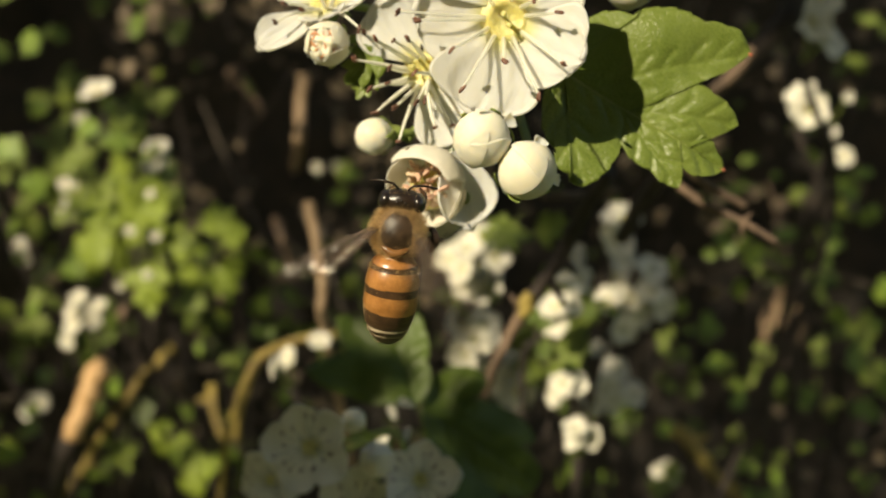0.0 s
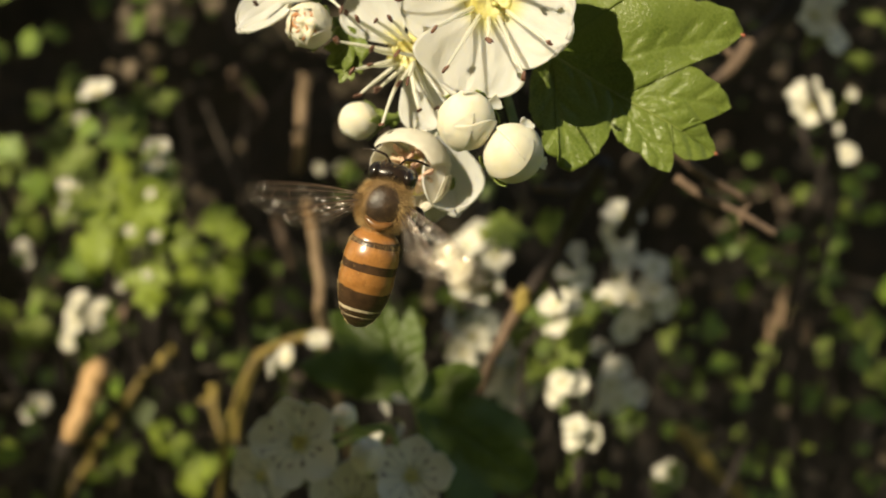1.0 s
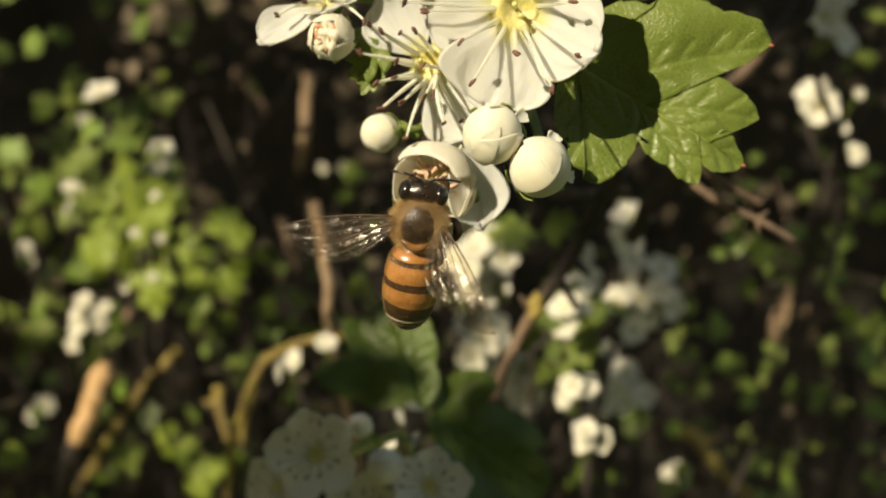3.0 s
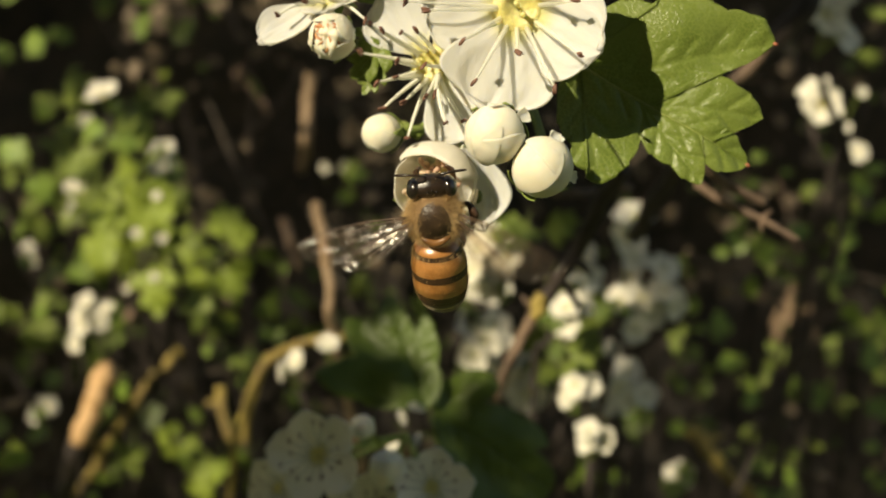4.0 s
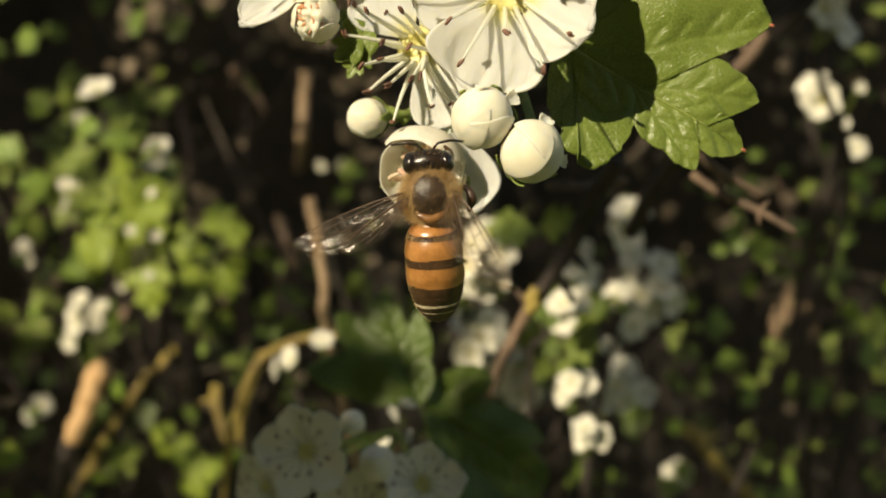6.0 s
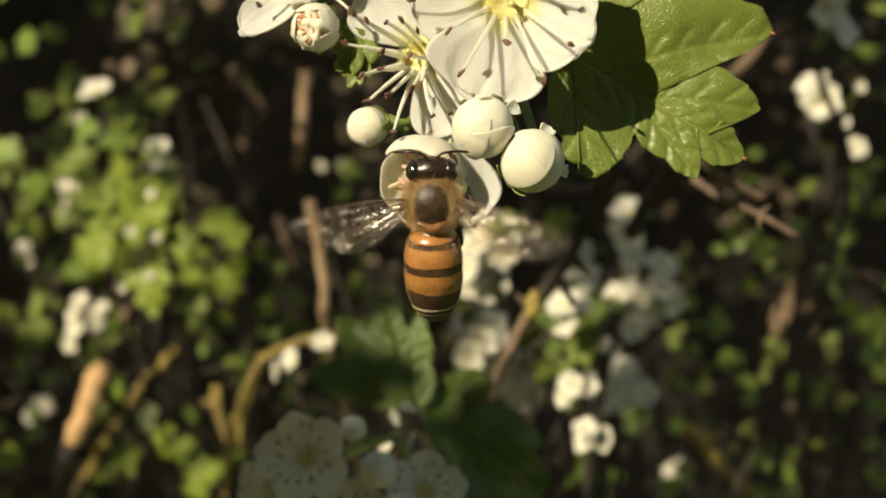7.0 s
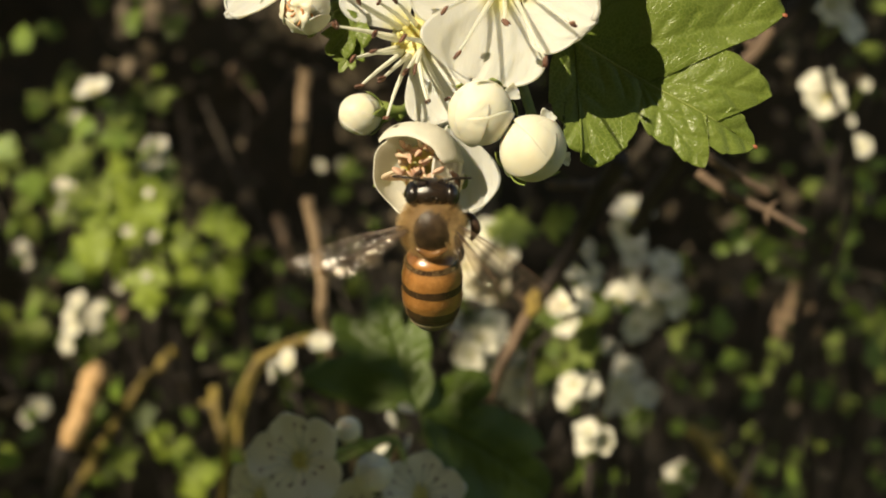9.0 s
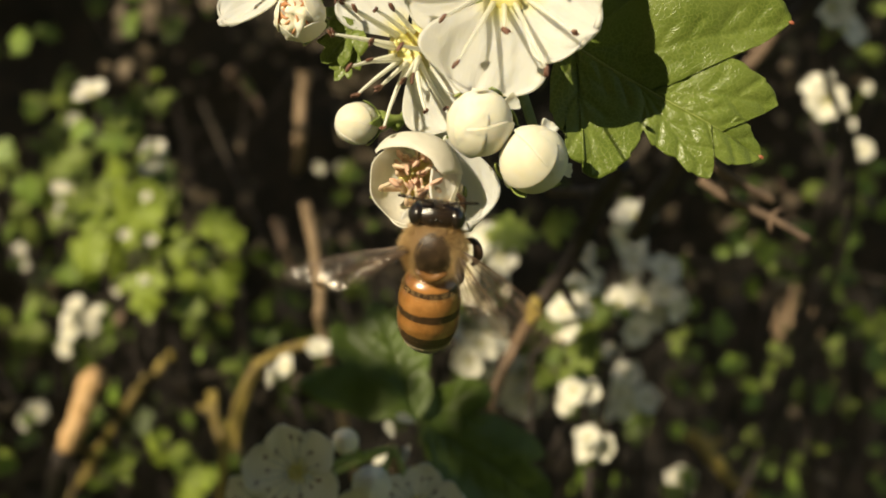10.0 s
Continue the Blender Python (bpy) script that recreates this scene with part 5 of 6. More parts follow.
    shoot((0.193, 0.4, 1.10348), 0.00933, LEAF, True, 139)
    shoot((0.18558, 0.4, 1.08546), 0.00830, LEAF, True, 140)
    shoot((0.19569, 0.5, 1.02918), 0.00905, LEAF, False, 141)
    shoot((0.21276, 0.5, 1.02159), 0.00749, LEAF, True, 142)
    shoot((-0.19158, 0.6, 1.10831), 0.00584, LEAF_YOUNG, True, 143)
    shoot((-0.0647, 0.55, 1.04575), 0.00711, LEAF, True, 144)
    shoot((-0.1047, 0.45, 0.93981), 0.00600, LEAF, False, 145)
    shoot((-0.19345, 0.5, 0.91728), 0.00749, LEAF, False, 146)
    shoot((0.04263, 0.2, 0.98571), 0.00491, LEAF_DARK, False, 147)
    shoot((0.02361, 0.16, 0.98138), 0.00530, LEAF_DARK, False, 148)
    shoot((0.23, 0.6, 0.93913), 0.00730, LEAF_DARK, True, 149)
    shoot((0.18249, 0.5, 0.88005), 0.00687, LEAF, True, 150)
    shoot((0.15968, 0.69, 0.9819), 0.00825, LEAF_DARK, True, 151)
    shoot((0.17509, 0.58, 1.01637), 0.00567, LEAF_DARK, False, 152)
    shoot((0.21696, 0.64, 0.88156), 0.00502, LEAF_DARK, False, 153)
    shoot((0.22051, 0.48, 0.87668), 0.00663, LEAF_MIX, True, 154)
    shoot((0.2106, 0.57, 0.98945), 0.00524, LEAF_DARK, False, 155)
    shoot((0.21185, 0.53, 1.00773), 0.00721, LEAF, True, 156)
    shoot((0.24461, 0.57, 0.90115), 0.00454, LEAF_DARK, False, 157)
    shoot((0.23484, 0.52, 0.9495), 0.00645, LEAF_MIX, False, 158)
    shoot((0.13805, 0.49, 0.95394), 0.00614, LEAF_MIX, False, 159)
    shoot((0.17801, 0.43, 0.98021), 0.00605, LEAF_DARK, False, 160)
    shoot((0.13991, 0.43, 0.91007), 0.00440, LEAF, True, 161)
    shoot((0.19883, 0.47, 0.96612), 0.00533, LEAF_DARK, True, 162)
    shoot((0.23174, 0.59, 0.91251), 0.00432, LEAF, True, 163)
    shoot((0.15557, 0.5, 0.92554), 0.00718, LEAF_MIX, True, 164)
    shoot((0.19371, 0.68, 0.84962), 0.00814, LEAF_DARK, True, 165)
    shoot((0.20481, 0.69, 1.04068), 0.00784, LEAF_DARK, True, 166)
    shoot((0.11035, 0.43, 0.88877), 0.00385, LEAF_MIX, False, 167)
    shoot((0.1782, 0.43, 0.98706), 0.00523, LEAF_MIX, False, 168)
    shoot((0.17549, 0.56, 0.85171), 0.00791, LEAF_MIX, True, 169)
    shoot((0.20817, 0.55, 0.98048), 0.00406, LEAF_MIX, True, 170)
    shoot((0.24523, 0.62, 0.86995), 0.00601, LEAF_MIX, False, 171)
    shoot((0.1483, 0.61, 1.03764), 0.00518, LEAF, False, 172)
    shoot((0.18537, 0.49, 0.99023), 0.00675, LEAF_MIX, False, 173)
    shoot((0.25632, 0.63, 0.9407), 0.00838, LEAF_MIX, False, 174)
    shoot((0.21085, 0.58, 0.96628), 0.00709, LEAF_MIX, False, 175)
    shoot((0.15886, 0.42, 0.98559), 0.00378, LEAF_DARK, False, 176)
    shoot((0.14986, 0.57, 0.88881), 0.00733, LEAF_DARK, False, 177)
    shoot((0.15236, 0.5, 0.93423), 0.00718, LEAF, False, 178)
    shoot((0.18018, 0.59, 0.84179), 0.00755, LEAF, True, 179)
    shoot((0.19032, 0.51, 0.91922), 0.00603, LEAF_DARK, False, 180)
    shoot((0.24071, 0.51, 0.93406), 0.00476, LEAF_MIX, True, 181)
    shoot((0.13926, 0.56, 0.96291), 0.00756, LEAF_MIX, True, 182)
    shoot((-0.13261, 0.46, 0.90963), 0.00727, LEAF_MIX, True, 183)
    shoot((-0.24891, 0.59, 1.10382), 0.01007, LEAF_MIX, False, 184)
    shoot((-0.12731, 0.45, 0.95908), 0.00914, LEAF, True, 185)
    shoot((-0.11883, 0.42, 0.9892), 0.00809, LEAF_MIX, False, 186)
    shoot((-0.09991, 0.43, 0.88348), 0.00825, LEAF, False, 187)
    shoot((-0.21395, 0.5, 0.96201), 0.01186, LEAF_MIX, True, 188)
    shoot((-0.14479, 0.39, 0.903), 0.00559, LEAF_YOUNG, True, 189)
    shoot((-0.21786, 0.55, 0.97876), 0.00643, LEAF_MIX, False, 190)
    shoot((-0.17536, 0.45, 0.89953), 0.00628, LEAF_MIX, True, 191)
    shoot((-0.1464, 0.44, 1.04553), 0.00561, LEAF_MIX, False, 192)
    shoot((-0.23635, 0.59, 0.95545), 0.01223, LEAF_MIX, True, 193)
    shoot((-0.11194, 0.45, 0.90782), 0.00628, LEAF_MIX, False, 194)
    shoot((-0.11611, 0.51, 0.88039), 0.01238, LEAF_MIX, True, 195)
    shoot((-0.13456, 0.44, 0.8943), 0.00841, LEAF_MIX, True, 196)
    shoot((-0.16075, 0.42, 1.03024), 0.00648, LEAF_MIX, True, 197)
    shoot((-0.23576, 0.58, 0.91436), 0.01417, LEAF_MIX, False, 198)
    shoot((-0.22636, 0.57, 1.05443), 0.00908, LEAF, False, 199)
    shoot((-0.11289, 0.5, 1.0857), 0.00624, LEAF, False, 200)
    shoot((-0.18913, 0.42, 1.03541), 0.01052, LEAF_MIX, False, 201)
    shoot((-0.22109, 0.5, 0.99272), 0.00593, LEAF_YOUNG, False, 202)
    shoot((-0.18795, 0.49, 0.87514), 0.00736, LEAF_MIX, True, 203)
    shoot((-0.21054, 0.41, 0.90126), 0.00767, LEAF_YOUNG, True, 204)
    shoot((-0.18902, 0.46, 0.94705), 0.01164, LEAF_MIX, False, 205)
    shoot((-0.17983, 0.54, 1.08982), 0.00866, LEAF, False, 206)
    shoot((-0.1804, 0.53, 0.97424), 0.01312, LEAF_MIX, True, 207)
    shoot((-0.16586, 0.55, 0.97079), 0.01354, LEAF, True, 208)
    shoot((-0.20282, 0.47, 1.05553), 0.01155, LEAF, False, 209)
    shoot((-0.17469, 0.4, 1.06959), 0.00933, LEAF_YOUNG, False, 210)
    shoot((-0.11131, 0.52, 0.96213), 0.00710, LEAF_YOUNG, False, 211)
    shoot((-0.03663, 0.48, 0.94863), 0.00573, LEAF_YOUNG, False, 212)
    shoot((-0.05215, 0.53, 0.98577), 0.00557, LEAF, False, 213)
    shoot((-0.05004, 0.46, 0.97956), 0.00698, LEAF_YOUNG, False, 214)
    shoot((-0.06032, 0.44, 0.99884), 0.00393, LEAF_YOUNG, True, 215)
    shoot((-0.06231, 0.55, 0.92979), 0.00575, LEAF_YOUNG, False, 216)
    shoot((-0.03008, 0.44, 0.95167), 0.00561, LEAF_YOUNG, True, 217)
    shoot((-0.05188, 0.45, 0.94415), 0.00571, LEAF, False, 218)
    shoot((-0.03741, 0.45, 0.96007), 0.00514, LEAF, True, 219)
    shoot((-0.01488, 0.43, 0.93157), 0.00523, LEAF, True, 220)
    shoot((-0.01859, 0.48, 0.9582), 0.00482, LEAF_YOUNG, True, 221)
    shoot((-0.06065, 0.52, 0.91702), 0.00452, LEAF, False, 222)
    shoot((-0.08198, 0.52, 0.94658), 0.00645, LEAF_YOUNG, False, 223)
    shoot((-0.08445, 0.47, 0.95529), 0.00622, LEAF_YOUNG, True, 224)
    twig([(-0.03627, 0.2, 1.01256), (-0.03431, 0.2, 1.00027), (-0.03235, 0.2, 0.98798), (-0.03256, 0.21, 0.97471), (-0.03029, 0.3, 0.90404)], 0.00154, DRY, "light brown hawthorn twig", knots=0, seed=1, lit=True)
    twig([(-0.07962, 0.48, 1.09067), (-0.08098, 0.48, 1.07258), (-0.08202, 0.48, 1.05207), (-0.10541, 0.62, 1.0482)], 0.00301, DRY, "straight pale brown twig", knots=0, seed=2, lit=True)
    twig([(-0.03019, 0.22, 0.97577), (-0.04336, 0.22, 0.97282), (-0.05404, 0.22, 0.96693), (-0.0618, 0.23, 0.95205), (-0.06947, 0.25, 0.93612), (-0.08418, 0.3, 0.88247)], 0.00131, LICHEN, "twig crusted with yellow lichen", knots=3, seed=3, lit=True)
    twig([(-0.10888, 0.4, 0.93509), (-0.10747, 0.4, 0.92207), (-0.10346, 0.4, 0.91037)], 0.00233, LICHEN, "stub crusted with yellow lichen", knots=1, seed=4, lit=True)
    twig([(-0.13269, 0.42, 0.94973), (-0.14215, 0.42, 0.94012), (-0.15081, 0.42, 0.9305), (-0.21832, 0.5, 0.85081)], 0.00243, LICHEN, "twig crusted with yellow lichen", knots=2, seed=5, lit=True)
    twig([(-0.12588, 0.300, 0.95547), (-0.13129, 0.300, 0.94259), (-0.13670, 0.300, 0.92989)], 0.0047, CUTWOOD, "broken twig showing bare tan wood", knots=0, seed=6, lit=True)
    twig([(-0.13781, 0.303, 0.92931), (-0.14427, 0.310, 0.91640), (-0.15574, 0.330, 0.89648)], 0.0040, BARK_SHADED, "dark stub below the broken wood", knots=2, seed=22, lit=False)
    twig([(0.02738, 0.075, 1.0143), (0.02318, 0.088, 1.0038), (0.01886, 0.092, 0.99605), (0.01519, 0.094, 0.99008)], 0.00149, BARK_SHADED, "dark hawthorn branch in shade", knots=1, seed=7, lit=False)
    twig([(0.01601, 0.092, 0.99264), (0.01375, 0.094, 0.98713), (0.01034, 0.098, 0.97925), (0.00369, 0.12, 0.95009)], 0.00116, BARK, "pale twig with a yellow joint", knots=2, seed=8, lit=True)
    twig([(0.0203, 0.092, 0.99655), (0.02177, 0.092, 0.99415), (0.02276, 0.092, 0.99175)], 0.00068, BARK_SHADED, "short dark spur on a branch", knots=3, seed=9, lit=False)
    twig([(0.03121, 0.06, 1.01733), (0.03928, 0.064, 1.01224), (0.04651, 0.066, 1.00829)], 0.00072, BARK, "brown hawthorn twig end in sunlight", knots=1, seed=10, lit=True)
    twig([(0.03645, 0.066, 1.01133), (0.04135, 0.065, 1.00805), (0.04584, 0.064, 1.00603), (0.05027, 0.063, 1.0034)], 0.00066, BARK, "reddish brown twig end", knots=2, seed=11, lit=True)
    twig([(0.0733, 0.12, 1.05733), (0.0674, 0.12, 1.04627), (0.05831, 0.125, 1.03704), (0.05216, 0.13, 1.0285), (0.0425, 0.16, 1.00406)], 0.00245, BARK_SHADED, "thick dark hawthorn branch in shade", knots=3, seed=12, lit=False)
    twig([(0.05873, 0.11, 1.03894), (0.05459, 0.11, 1.03365), (0.05215, 0.112, 1.03127)], 0.00138, BARK, "brown hawthorn side branch in sunlight", knots=1, seed=13, lit=True)
    twig([(0.0941, 0.35, 0.92689), (0.10468, 0.35, 0.91422), (0.12374, 0.36, 0.89455), (0.15787, 0.4, 0.85538)], 0.00303, LICHEN, "twig crusted with yellow lichen", knots=2, seed=14, lit=True)
    twig([(-0.13143, 0.55, 1.10445), (-0.12386, 0.55, 1.09266), (-0.11663, 0.55, 1.08154)], 0.00305, BARK, "short brown twig in sunlight", knots=3, seed=15, lit=True)
    twig([(-0.08078, 0.4, 1.01219), (-0.07547, 0.4, 1.00055), (-0.07355, 0.41, 0.98859)], 0.00207, BARK, "thin brown twig in shade", knots=1, seed=16, lit=False)
    twig([(0.01778, 0.08, 1.01022), (0.02279, 0.085, 1.01074), (0.03089, 0.09, 1.01197)], 0.00072, BARK, "thin brown twig behind the buds", knots=2, seed=17, lit=False)
    twig([(-0.03106, 0.5, 1.03178), (-0.03485, 0.5, 1.10342), (-0.04478, 0.5, 1.16555)], 0.00374, BARK_SHADED, "dark upright hawthorn stem in shade", knots=3, seed=18, lit=False)
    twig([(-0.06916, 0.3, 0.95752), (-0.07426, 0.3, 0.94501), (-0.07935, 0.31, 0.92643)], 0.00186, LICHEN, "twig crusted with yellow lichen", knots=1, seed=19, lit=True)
    twig([(-0.20726, 0.4, 0.94438), (-0.19665, 0.4, 0.92881), (-0.19109, 0.42, 0.9096)], 0.00181, BARK_SHADED, "thin dark twig in shade", knots=2, seed=20, lit=False)
    twig([(-0.14462, 0.38, 0.96744), (-0.13841, 0.38, 0.97752), (-0.13766, 0.39, 0.98467)], 0.00224, BARK, "brown twig by the blossom", knots=3, seed=21, lit=True)


hedge()


# places that the added boughs have to keep in shade: (place, radius)
SHADED = [(Vector((-0.01357, 0.047, 0.97639)), 13 * MM), (Vector((-0.00039, 0.047, 0.9729)), 12 * MM), (Vector((0.00274, 0.085, 0.97557)), 11 * MM), (Vector((0.01303, 0.085, 0.97026)), 14 * MM), (Vector((0.05832, 0.23, 0.98739)), 18 * MM), (Vector((0.01805, 0.23, 0.96152)), 14 * MM), (Vector((0.05612, 0.265, 0.95362)), 14 * MM), (Vector((0.10034, 0.2, 1.06184)), 14 * MM), (Vector((-0.08798, 0.9, 1.19182)), 90 * MM)]
SHADED[8:8] = [(Vector((-0.01584, 0.083, 0.98127)), 7 * MM), (Vector((-0.00661, 0.083, 0.97971)), 7 * MM), (Vector((0.00743, 0.083, 0.97096)), 9 * MM)]


def dapples(n, seed):
    """Small gaps left in the added boughs to let spots of sun into the depth of the hedge."""
    rng = random.Random(seed)
    made = 0
    while made < n:
        y = rng.uniform(0.30, 0.75)
        half = 0.42 * (y + 0.09)
        p = Vector((rng.uniform(-1, 1) * half, y, 1.0 + rng.uniform(-0.6, 0.5) * half))
        if p.x > 0.25 * half and p.z < 1.0 - 0.22 * half and rng.random() < 0.8:
            continue
        if rng.random() < (0.6 if p.x > 0 else 0.25) * max(0.0, (p.z - 1.0) / half / 0.45) or rng.random() < 0.55 * (p.x > 0.2 * half):
            continue
        clear = True
        for q, r in SHADED:
            d = p - q
            d -= SUN * d.dot(SUN)
            clear = clear and d.length > r + 5 * MM
        made += 1
        if clear:
            sunny(p, rng.uniform(1.0, 5.0) * MM)


dapples(300, 17)


for k in range(22):
    spot = random.Random(300 + k)
    sunny((spot.uniform(-0.17, -0.02), spot.uniform(0.46, 0.62), spot.uniform(1.0, 1.14)), spot.uniform(0.0, 2.0) * MM)


def clear_of_shade(p, r):
    """Whether a sunbeam to p misses all that lies in shade nearer the viewpoint."""
    for q, w in SHADED[:4]:
        d = p - q
        d -= SUN * d.dot(SUN)
        if p.y > 0.12 and r < 11 * MM and d.length < w + r:
            return False
    return True


SUNNY[:] = [s for s in SUNNY if clear_of_shade(*s)]


def leaf_mass(name, label, n, pick, mat, size, seed, cat="foliage", parent=None):
    """Many simple leaves as one mass, each a folded, notched blade."""
    rng = random.Random(seed)
    g = Geo()
    shape = [(0, 0), (0.20, 0.16), (0.46, 0.42), (0.30, 0.46), (0.24, 0.66), (0.30, 0.80), (0.0, 1.0)]
    for _ in range(n):
        got = pick(rng)
        if got is None:
            continue
        p, up = got
        a = rng.uniform(0, 6.28)
        m = axes(p, up, (math.cos(a), rng.uniform(-0.5, 0.5), math.sin(a))) @ Matrix.Scale(size * rng.uniform(0.6, 1.3), 4) @ Matrix.Translation((0, -0.5, 0))
        fold = rng.uniform(0.0, 0.3)
        verts = [(0, 0, 0), (0, 0.45, 0), (0, 1, -0.08)]
        verts += [(x, y, fold * x) for x, y in shape[1:6]] + [(-x, y, fold * x) for x, y in shape[1:6]]
        faces = [(0, 3, 1), (3, 4, 1), (4, 5, 1), (5, 6, 1), (6, 7, 1), (7, 2, 1), (0, 1, 8), (8, 1, 9), (9, 1, 10), (10, 1, 11), (11, 1, 12), (12, 1, 2)]
        g.add(verts, faces, 0, m)
    if parent:
        return tagged(part(name, g, mat, parent), label, kind="stuff")
    return tagged(part(name, g, mat), label, cat, kind="stuff")


def deep_pick(rng):
    y = rng.uniform(0.30, 0.85)
    half = 0.25 + 0.42 * (y + 0.09)
    x = rng.uniform(-1, 1) * half * 1.4
    z = 1.0 + rng.uniform(-1, 1) * half * 0.95
    p = Vector((x, y, z))
    d = noise.noise(Vector((x * 7, y * 5, z * 7)))
    if d < 0.05 + 0.25 * max(0, (z - 1.02) / 0.15) + 0.10 * (x > 0.06):
        return None
    return p, (rng.uniform(-0.7, 0.5), -1, rng.uniform(-0.2, 0.9))


leaf_mass("hedge_foliage", "small green hawthorn leaves deep in the shaded hedge", 7500, deep_pick, LEAF_MIX, 12 * MM, 51)


def litter_pick(rng):
    p = Vector((rng.uniform(-0.6, 0.6), rng.uniform(0.45, 0.9), rng.uniform(0.6, 1.4)))
    if p.x > 0.1 and p.z < 0.95 and rng.random() < 0.7:
        return None
    if rng.random() < 0.3:
        p = Vector((rng.uniform(-0.18, 0.02), rng.uniform(0.46, 0.62), rng.uniform(0.98, 1.16)))
    if noise.noise(p * 8 + Vector((3, 1, 7))) < 0.02:
        return None
    return p, (rng.uniform(-0.9, 0.9), -1, rng.uniform(-0.4, 0.9))


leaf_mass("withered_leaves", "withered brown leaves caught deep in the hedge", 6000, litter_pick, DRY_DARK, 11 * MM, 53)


def deep_twigs():
    rng = random.Random(77)
    g = Geo()
    for k in range(300):
        y = rng.uniform(0.36, 0.92)
        half = 0.2 + 0.42 * (y + 0.09)
        p = Vector((rng.uniform(-1, 1) * half * 1.3, y, 1 + rng.uniform(-1, 1) * half * 0.8))
        if p.x > 0.03 and rng.random() < 0.65:
            continue
        d = Vector((rng.uniform(-0.9, 0.9), rng.uniform(-0.3, 0.3), rng.uniform(-1, 1))).normalized() * rng.uniform(0.05, 0.22)
        mid = p + d * 0.5 + Vector((rng.uniform(-1, 1), 0, rng.uniform(-1, 1))) * 0.015
        r = rng.uniform(0.8, 2.6) * MM
        g.add(*tube(bend([p, mid, p + d], 4), [r * (1 - 0.06 * i) for i in range(9)], 6))
    tagged(part("hedge_stems", g, BARK_STEM), "tangle of thin brown stems inside the hedge", "stems", kind="stuff")


deep_twigs()


# ---- added boughs beside and above, out of view, placed to break the sunlight ----
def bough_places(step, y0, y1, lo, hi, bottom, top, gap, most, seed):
    """Places all over a layer of added boughs, further than gap and nearer than most from where the sun comes through.
    """
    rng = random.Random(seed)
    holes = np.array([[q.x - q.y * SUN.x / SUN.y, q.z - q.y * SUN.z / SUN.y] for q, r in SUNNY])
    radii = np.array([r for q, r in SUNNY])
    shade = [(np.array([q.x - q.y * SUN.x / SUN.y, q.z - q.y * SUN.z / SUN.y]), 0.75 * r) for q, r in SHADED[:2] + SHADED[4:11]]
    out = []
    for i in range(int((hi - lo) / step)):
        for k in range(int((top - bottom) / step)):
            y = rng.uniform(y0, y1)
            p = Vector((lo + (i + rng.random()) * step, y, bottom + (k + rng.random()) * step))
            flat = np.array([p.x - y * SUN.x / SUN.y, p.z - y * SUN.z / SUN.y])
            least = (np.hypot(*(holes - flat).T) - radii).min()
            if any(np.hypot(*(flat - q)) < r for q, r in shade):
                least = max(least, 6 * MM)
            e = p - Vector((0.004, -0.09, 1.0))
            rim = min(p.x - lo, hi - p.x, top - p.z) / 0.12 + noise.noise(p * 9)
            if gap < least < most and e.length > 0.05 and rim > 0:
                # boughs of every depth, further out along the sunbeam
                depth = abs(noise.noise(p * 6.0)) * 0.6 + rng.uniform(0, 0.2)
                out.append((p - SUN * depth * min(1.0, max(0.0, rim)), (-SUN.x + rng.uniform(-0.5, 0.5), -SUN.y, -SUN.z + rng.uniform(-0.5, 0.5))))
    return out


def shade_bush():
    """An added, unseen hawthorn bush beside the viewpoint, whose boughs break the sunlight."""
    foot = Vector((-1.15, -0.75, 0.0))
    bush = thing("unseen_shade_bush", "added hawthorn bush, out of view, whose boughs shade the hedge", "bush", foot)
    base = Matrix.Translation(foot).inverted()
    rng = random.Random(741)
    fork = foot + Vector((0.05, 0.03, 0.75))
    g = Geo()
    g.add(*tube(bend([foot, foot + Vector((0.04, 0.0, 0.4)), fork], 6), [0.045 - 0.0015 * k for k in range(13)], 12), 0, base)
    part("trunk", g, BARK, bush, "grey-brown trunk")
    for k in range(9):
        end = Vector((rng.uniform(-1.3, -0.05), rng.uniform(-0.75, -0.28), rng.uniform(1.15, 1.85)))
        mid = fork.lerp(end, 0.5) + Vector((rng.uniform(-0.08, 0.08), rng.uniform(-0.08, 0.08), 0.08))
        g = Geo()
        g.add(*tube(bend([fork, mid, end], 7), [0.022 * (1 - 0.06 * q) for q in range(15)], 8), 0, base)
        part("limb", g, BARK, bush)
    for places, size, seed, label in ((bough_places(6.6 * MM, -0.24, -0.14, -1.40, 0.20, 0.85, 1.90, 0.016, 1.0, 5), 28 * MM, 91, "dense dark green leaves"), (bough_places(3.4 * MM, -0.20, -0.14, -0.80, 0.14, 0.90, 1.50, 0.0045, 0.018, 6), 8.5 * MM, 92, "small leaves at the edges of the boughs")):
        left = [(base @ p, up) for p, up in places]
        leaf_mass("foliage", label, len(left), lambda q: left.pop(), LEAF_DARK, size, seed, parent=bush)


shade_bush()


def flank_pick(rng):
    """Leaves that clothe the backdrop on all sides of the opening into the hedge."""
    p = Vector((rng.uniform(-2.5, 2.5), 0.0, rng.uniform(0.0, 2.55)))
    p.y = 0.72 + 0.14 * noise.noise(p * 2.3) + rng.uniform(-0.12, 0.12)
    if abs(p.x) < 0.62 and 0.62 < p.z < 1.38:
        return None
    return p, (rng.uniform(-0.7, 0.7), -1, rng.uniform(-0.1, 1.0))


leaf_mass("hedge_front", "green hawthorn leaves over the face of the hedge", 9000, flank_pick, LEAF_MIX, 45 * MM, 52)


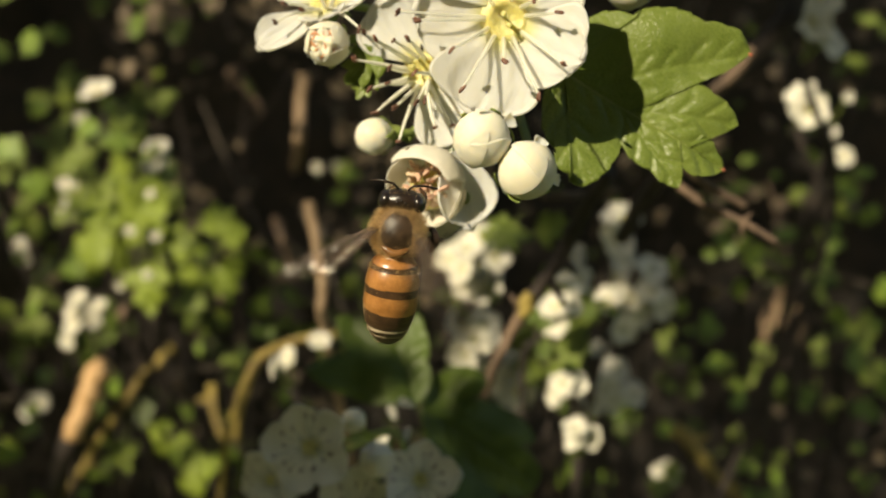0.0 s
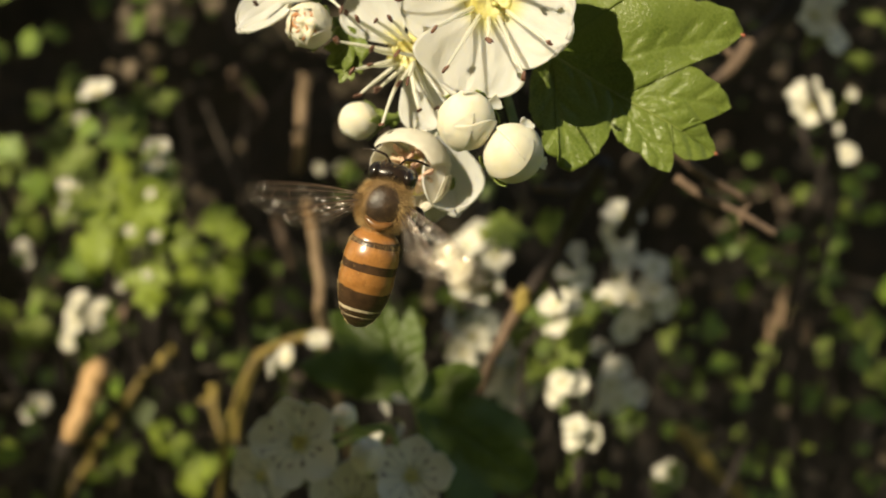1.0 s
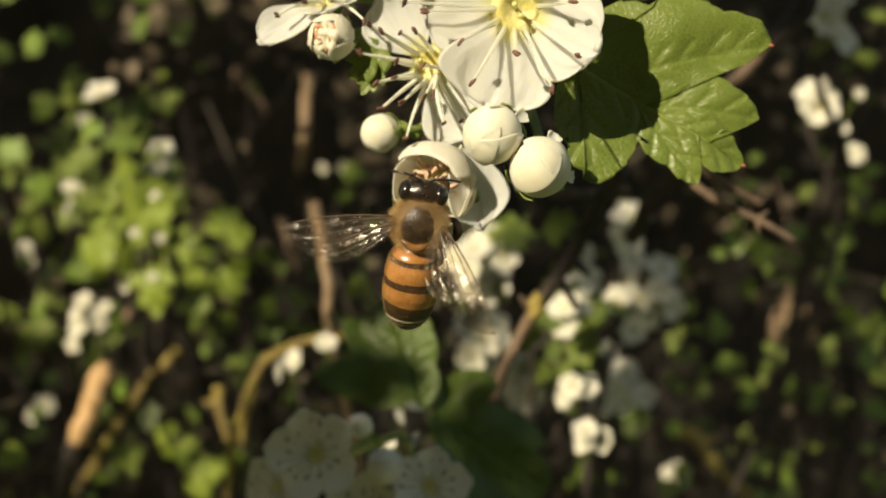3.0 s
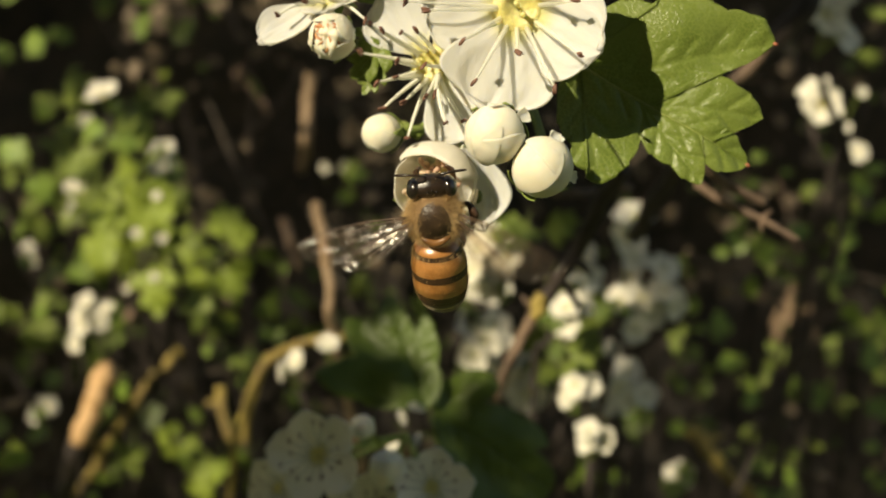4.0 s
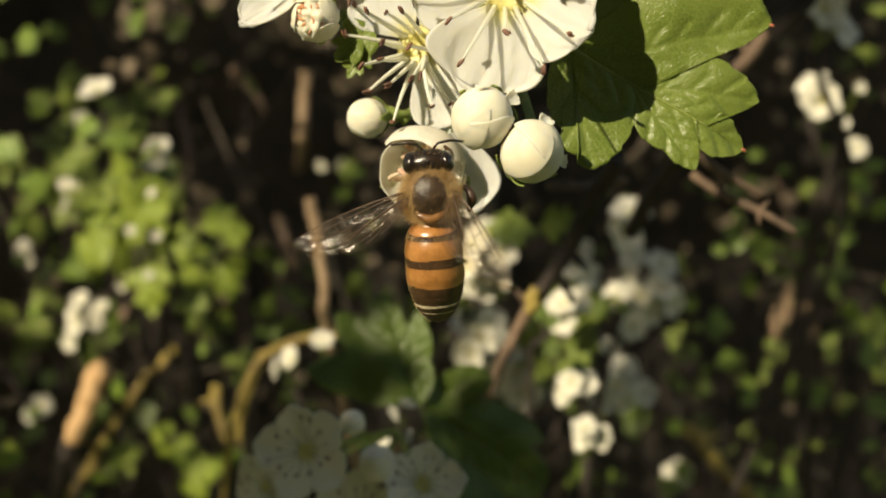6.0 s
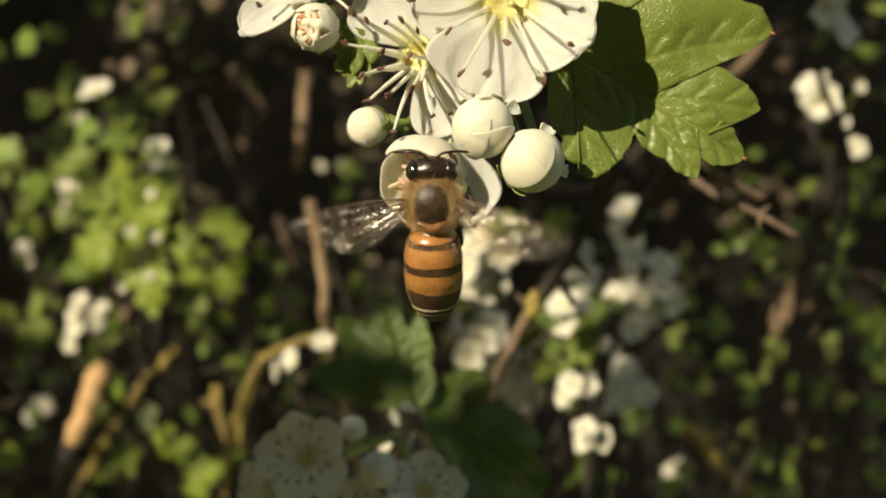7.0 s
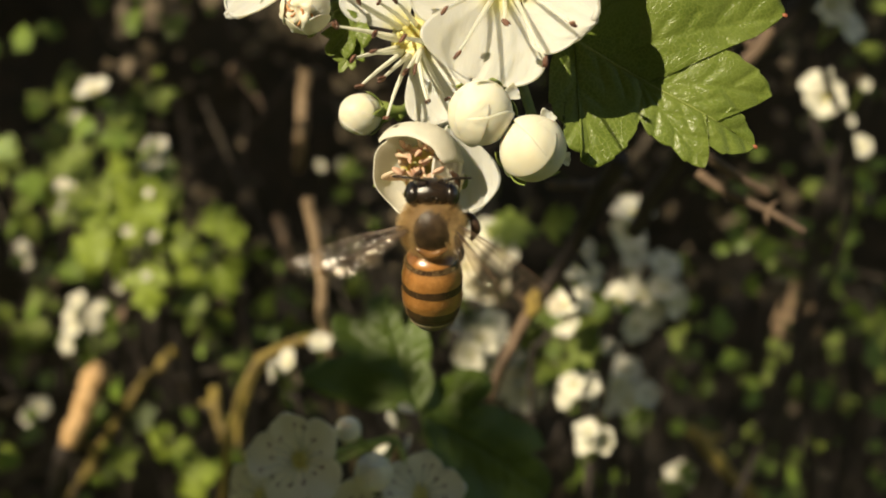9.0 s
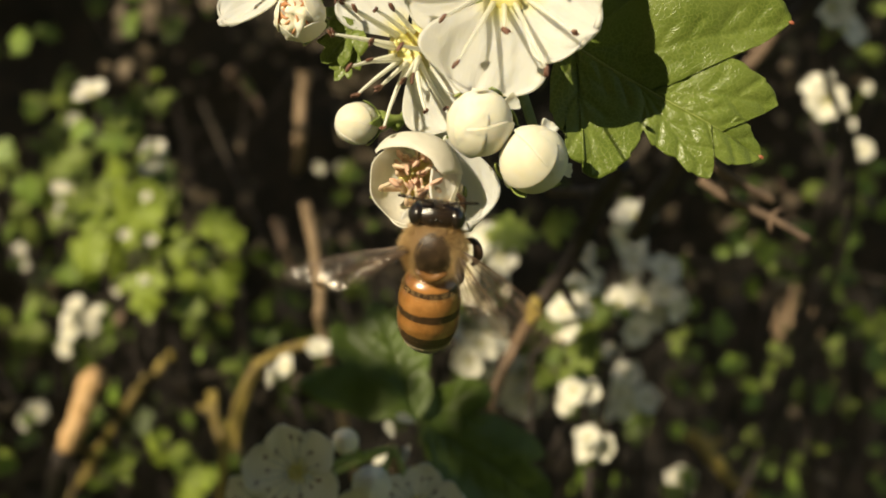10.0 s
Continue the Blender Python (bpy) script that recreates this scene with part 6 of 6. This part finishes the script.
# ---- movement ----
# seconds; for each wing of the pair: droop, twist and sweep, in degrees
BEATS = [
    (0, 35, 70, 9, 53, 55, 50),
    (0.5, 11, 40, 80, 59, 40, 80),
    (1, 9, 25, 2, 24, 18, 6),
    (1.5, 16, 62, 18, 26, 50, 40),
    (2, 12, 40, 80, 63, 40, 70),
    (2.5, 22, 74, 3, 10, 16, 2),
    (2.7, 9, 25, 2, 21, 40, 30),
    (3.8, 10, 45, 10, 37, 40, 25),
    (4, 8, 40, 3, 24, 18, 6),
    (4.5, -19, 40, 60, 74, 40, 50),
    (5, 5, 40, 80, 65, 40, 70),
    (5.5, 24, 50, 8, 34, 50, 40),
    (5.7, 14, 45, 10, 26, 40, 40),
    (6.8, 2, 40, 15, 28, 40, 40),
    (7, 10, 22, 3, 14, 20, 10),
    (7.5, 4, 18, 1, 12, 62, 2),
    (8, 14, 70, 2, 24, 28, 3),
    (8.5, 23, 62, 3, 25, 36, 3),
    (9, 21, 80, 3, 29, 32, 3),
    (9.5, 59, 40, 80, 61, 40, 70),
    (10, 21, 86, 3, 27, 36, 3),
]


def beats_at(t):
    for a, b in zip(BEATS, BEATS[1:]):
        if t <= b[0]:
            u = (t - a[0]) / (b[0] - a[0])
            return [p + (q - p) * u for p, q in zip(a, b)]
    return list(BEATS[-1])


def wing_pose(side, droop, twist, sweep):
    m = Matrix.Translation((side * 1.75 * MM, -0.85 * MM, 0.35 * MM))
    return m @ Matrix.Rotation(radians(side * (droop + 0.8 * sweep)), 4, "Y") @ Matrix.Rotation(radians(side * -0.5 * sweep - (20 if side > 0 else 0)), 4, "Z") @ Matrix.Rotation(radians(-twist), 4, "X")


def motions():
    walk(BEE, [
        (0, pose(-0.00028, -0.00450, 1.00393, 14.5, 7.3, 0)),
        (0.5, pose(0.00014, -0.00450, 1.00387, 20.5, 11.0, 0)),
        (1, pose(0.00007, -0.00450, 1.00466, 8.0, 14.5, 0)),
        (1.5, pose(-0.00023, -0.00450, 1.00500, 6.5, 13.5, 0)),
        (2, pose(-0.00013, -0.00450, 1.00469, 4.5, 12.0, 0)),
        (2.5, pose(0.00068, -0.00450, 1.00413, 22.0, 16.6, 0)),
        (2.7, pose(0.00044, -0.00450, 1.00460, 21.5, 13.6, 0)),
        (3.8, pose(0.00188, -0.00450, 1.00440, 33.0, -1.7, 0)),
        (4, pose(0.00176, -0.00450, 1.00513, 32.5, -4.8, 0)),
        (4.5, pose(0.00019, -0.00450, 1.00428, 20.0, 1.1, 0)),
        (5, pose(0.00102, -0.00450, 1.00502, 20.5, 10.4, 0)),
        (5.5, pose(0.00239, -0.00450, 1.00543, 11.5, -2.5, 0)),
        (5.7, pose(0.00262, -0.00450, 1.00560, 13.5, -4.2, 0)),
        (6.8, pose(0.00224, -0.00450, 1.00549, 13.5, 1.7, 0)),
        (7, pose(0.00264, -0.00450, 1.00582, 20.0, -0.2, 0)),
        (7.5, pose(0.00329, -0.00450, 1.00552, 20.0, -10.7, 0)),
        (8, pose(0.00267, -0.00450, 1.00465, 25.0, 8.6, 0)),
        (8.5, pose(0.00299, -0.00450, 1.00405, 30.5, 7.6, 0)),
        (9, pose(0.00301, -0.00450, 1.00345, 31.5, 1.3, 0)),
        (9.5, pose(0.00249, -0.00450, 1.00252, 40.0, 13.6, 0)),
        (10, pose(0.00327, -0.00450, 1.00287, 32.0, 6.3, 0)),
    ])
    for side, w in zip((-1, 1), WINGS):
        rows = []
        for k in range(301):
            t = k / 30
            near = min(BEATS, key=lambda r: abs(r[0] - t))
            b = beats_at(t)
            droop, twist, sweep = b[1:4] if side < 0 else b[4:7]
            j = k - round(near[0] * 30)
            rows.append((t, wing_pose(side, droop, twist, sweep * math.sin(j * math.pi / 2))))
        walk(w, rows)


motions()
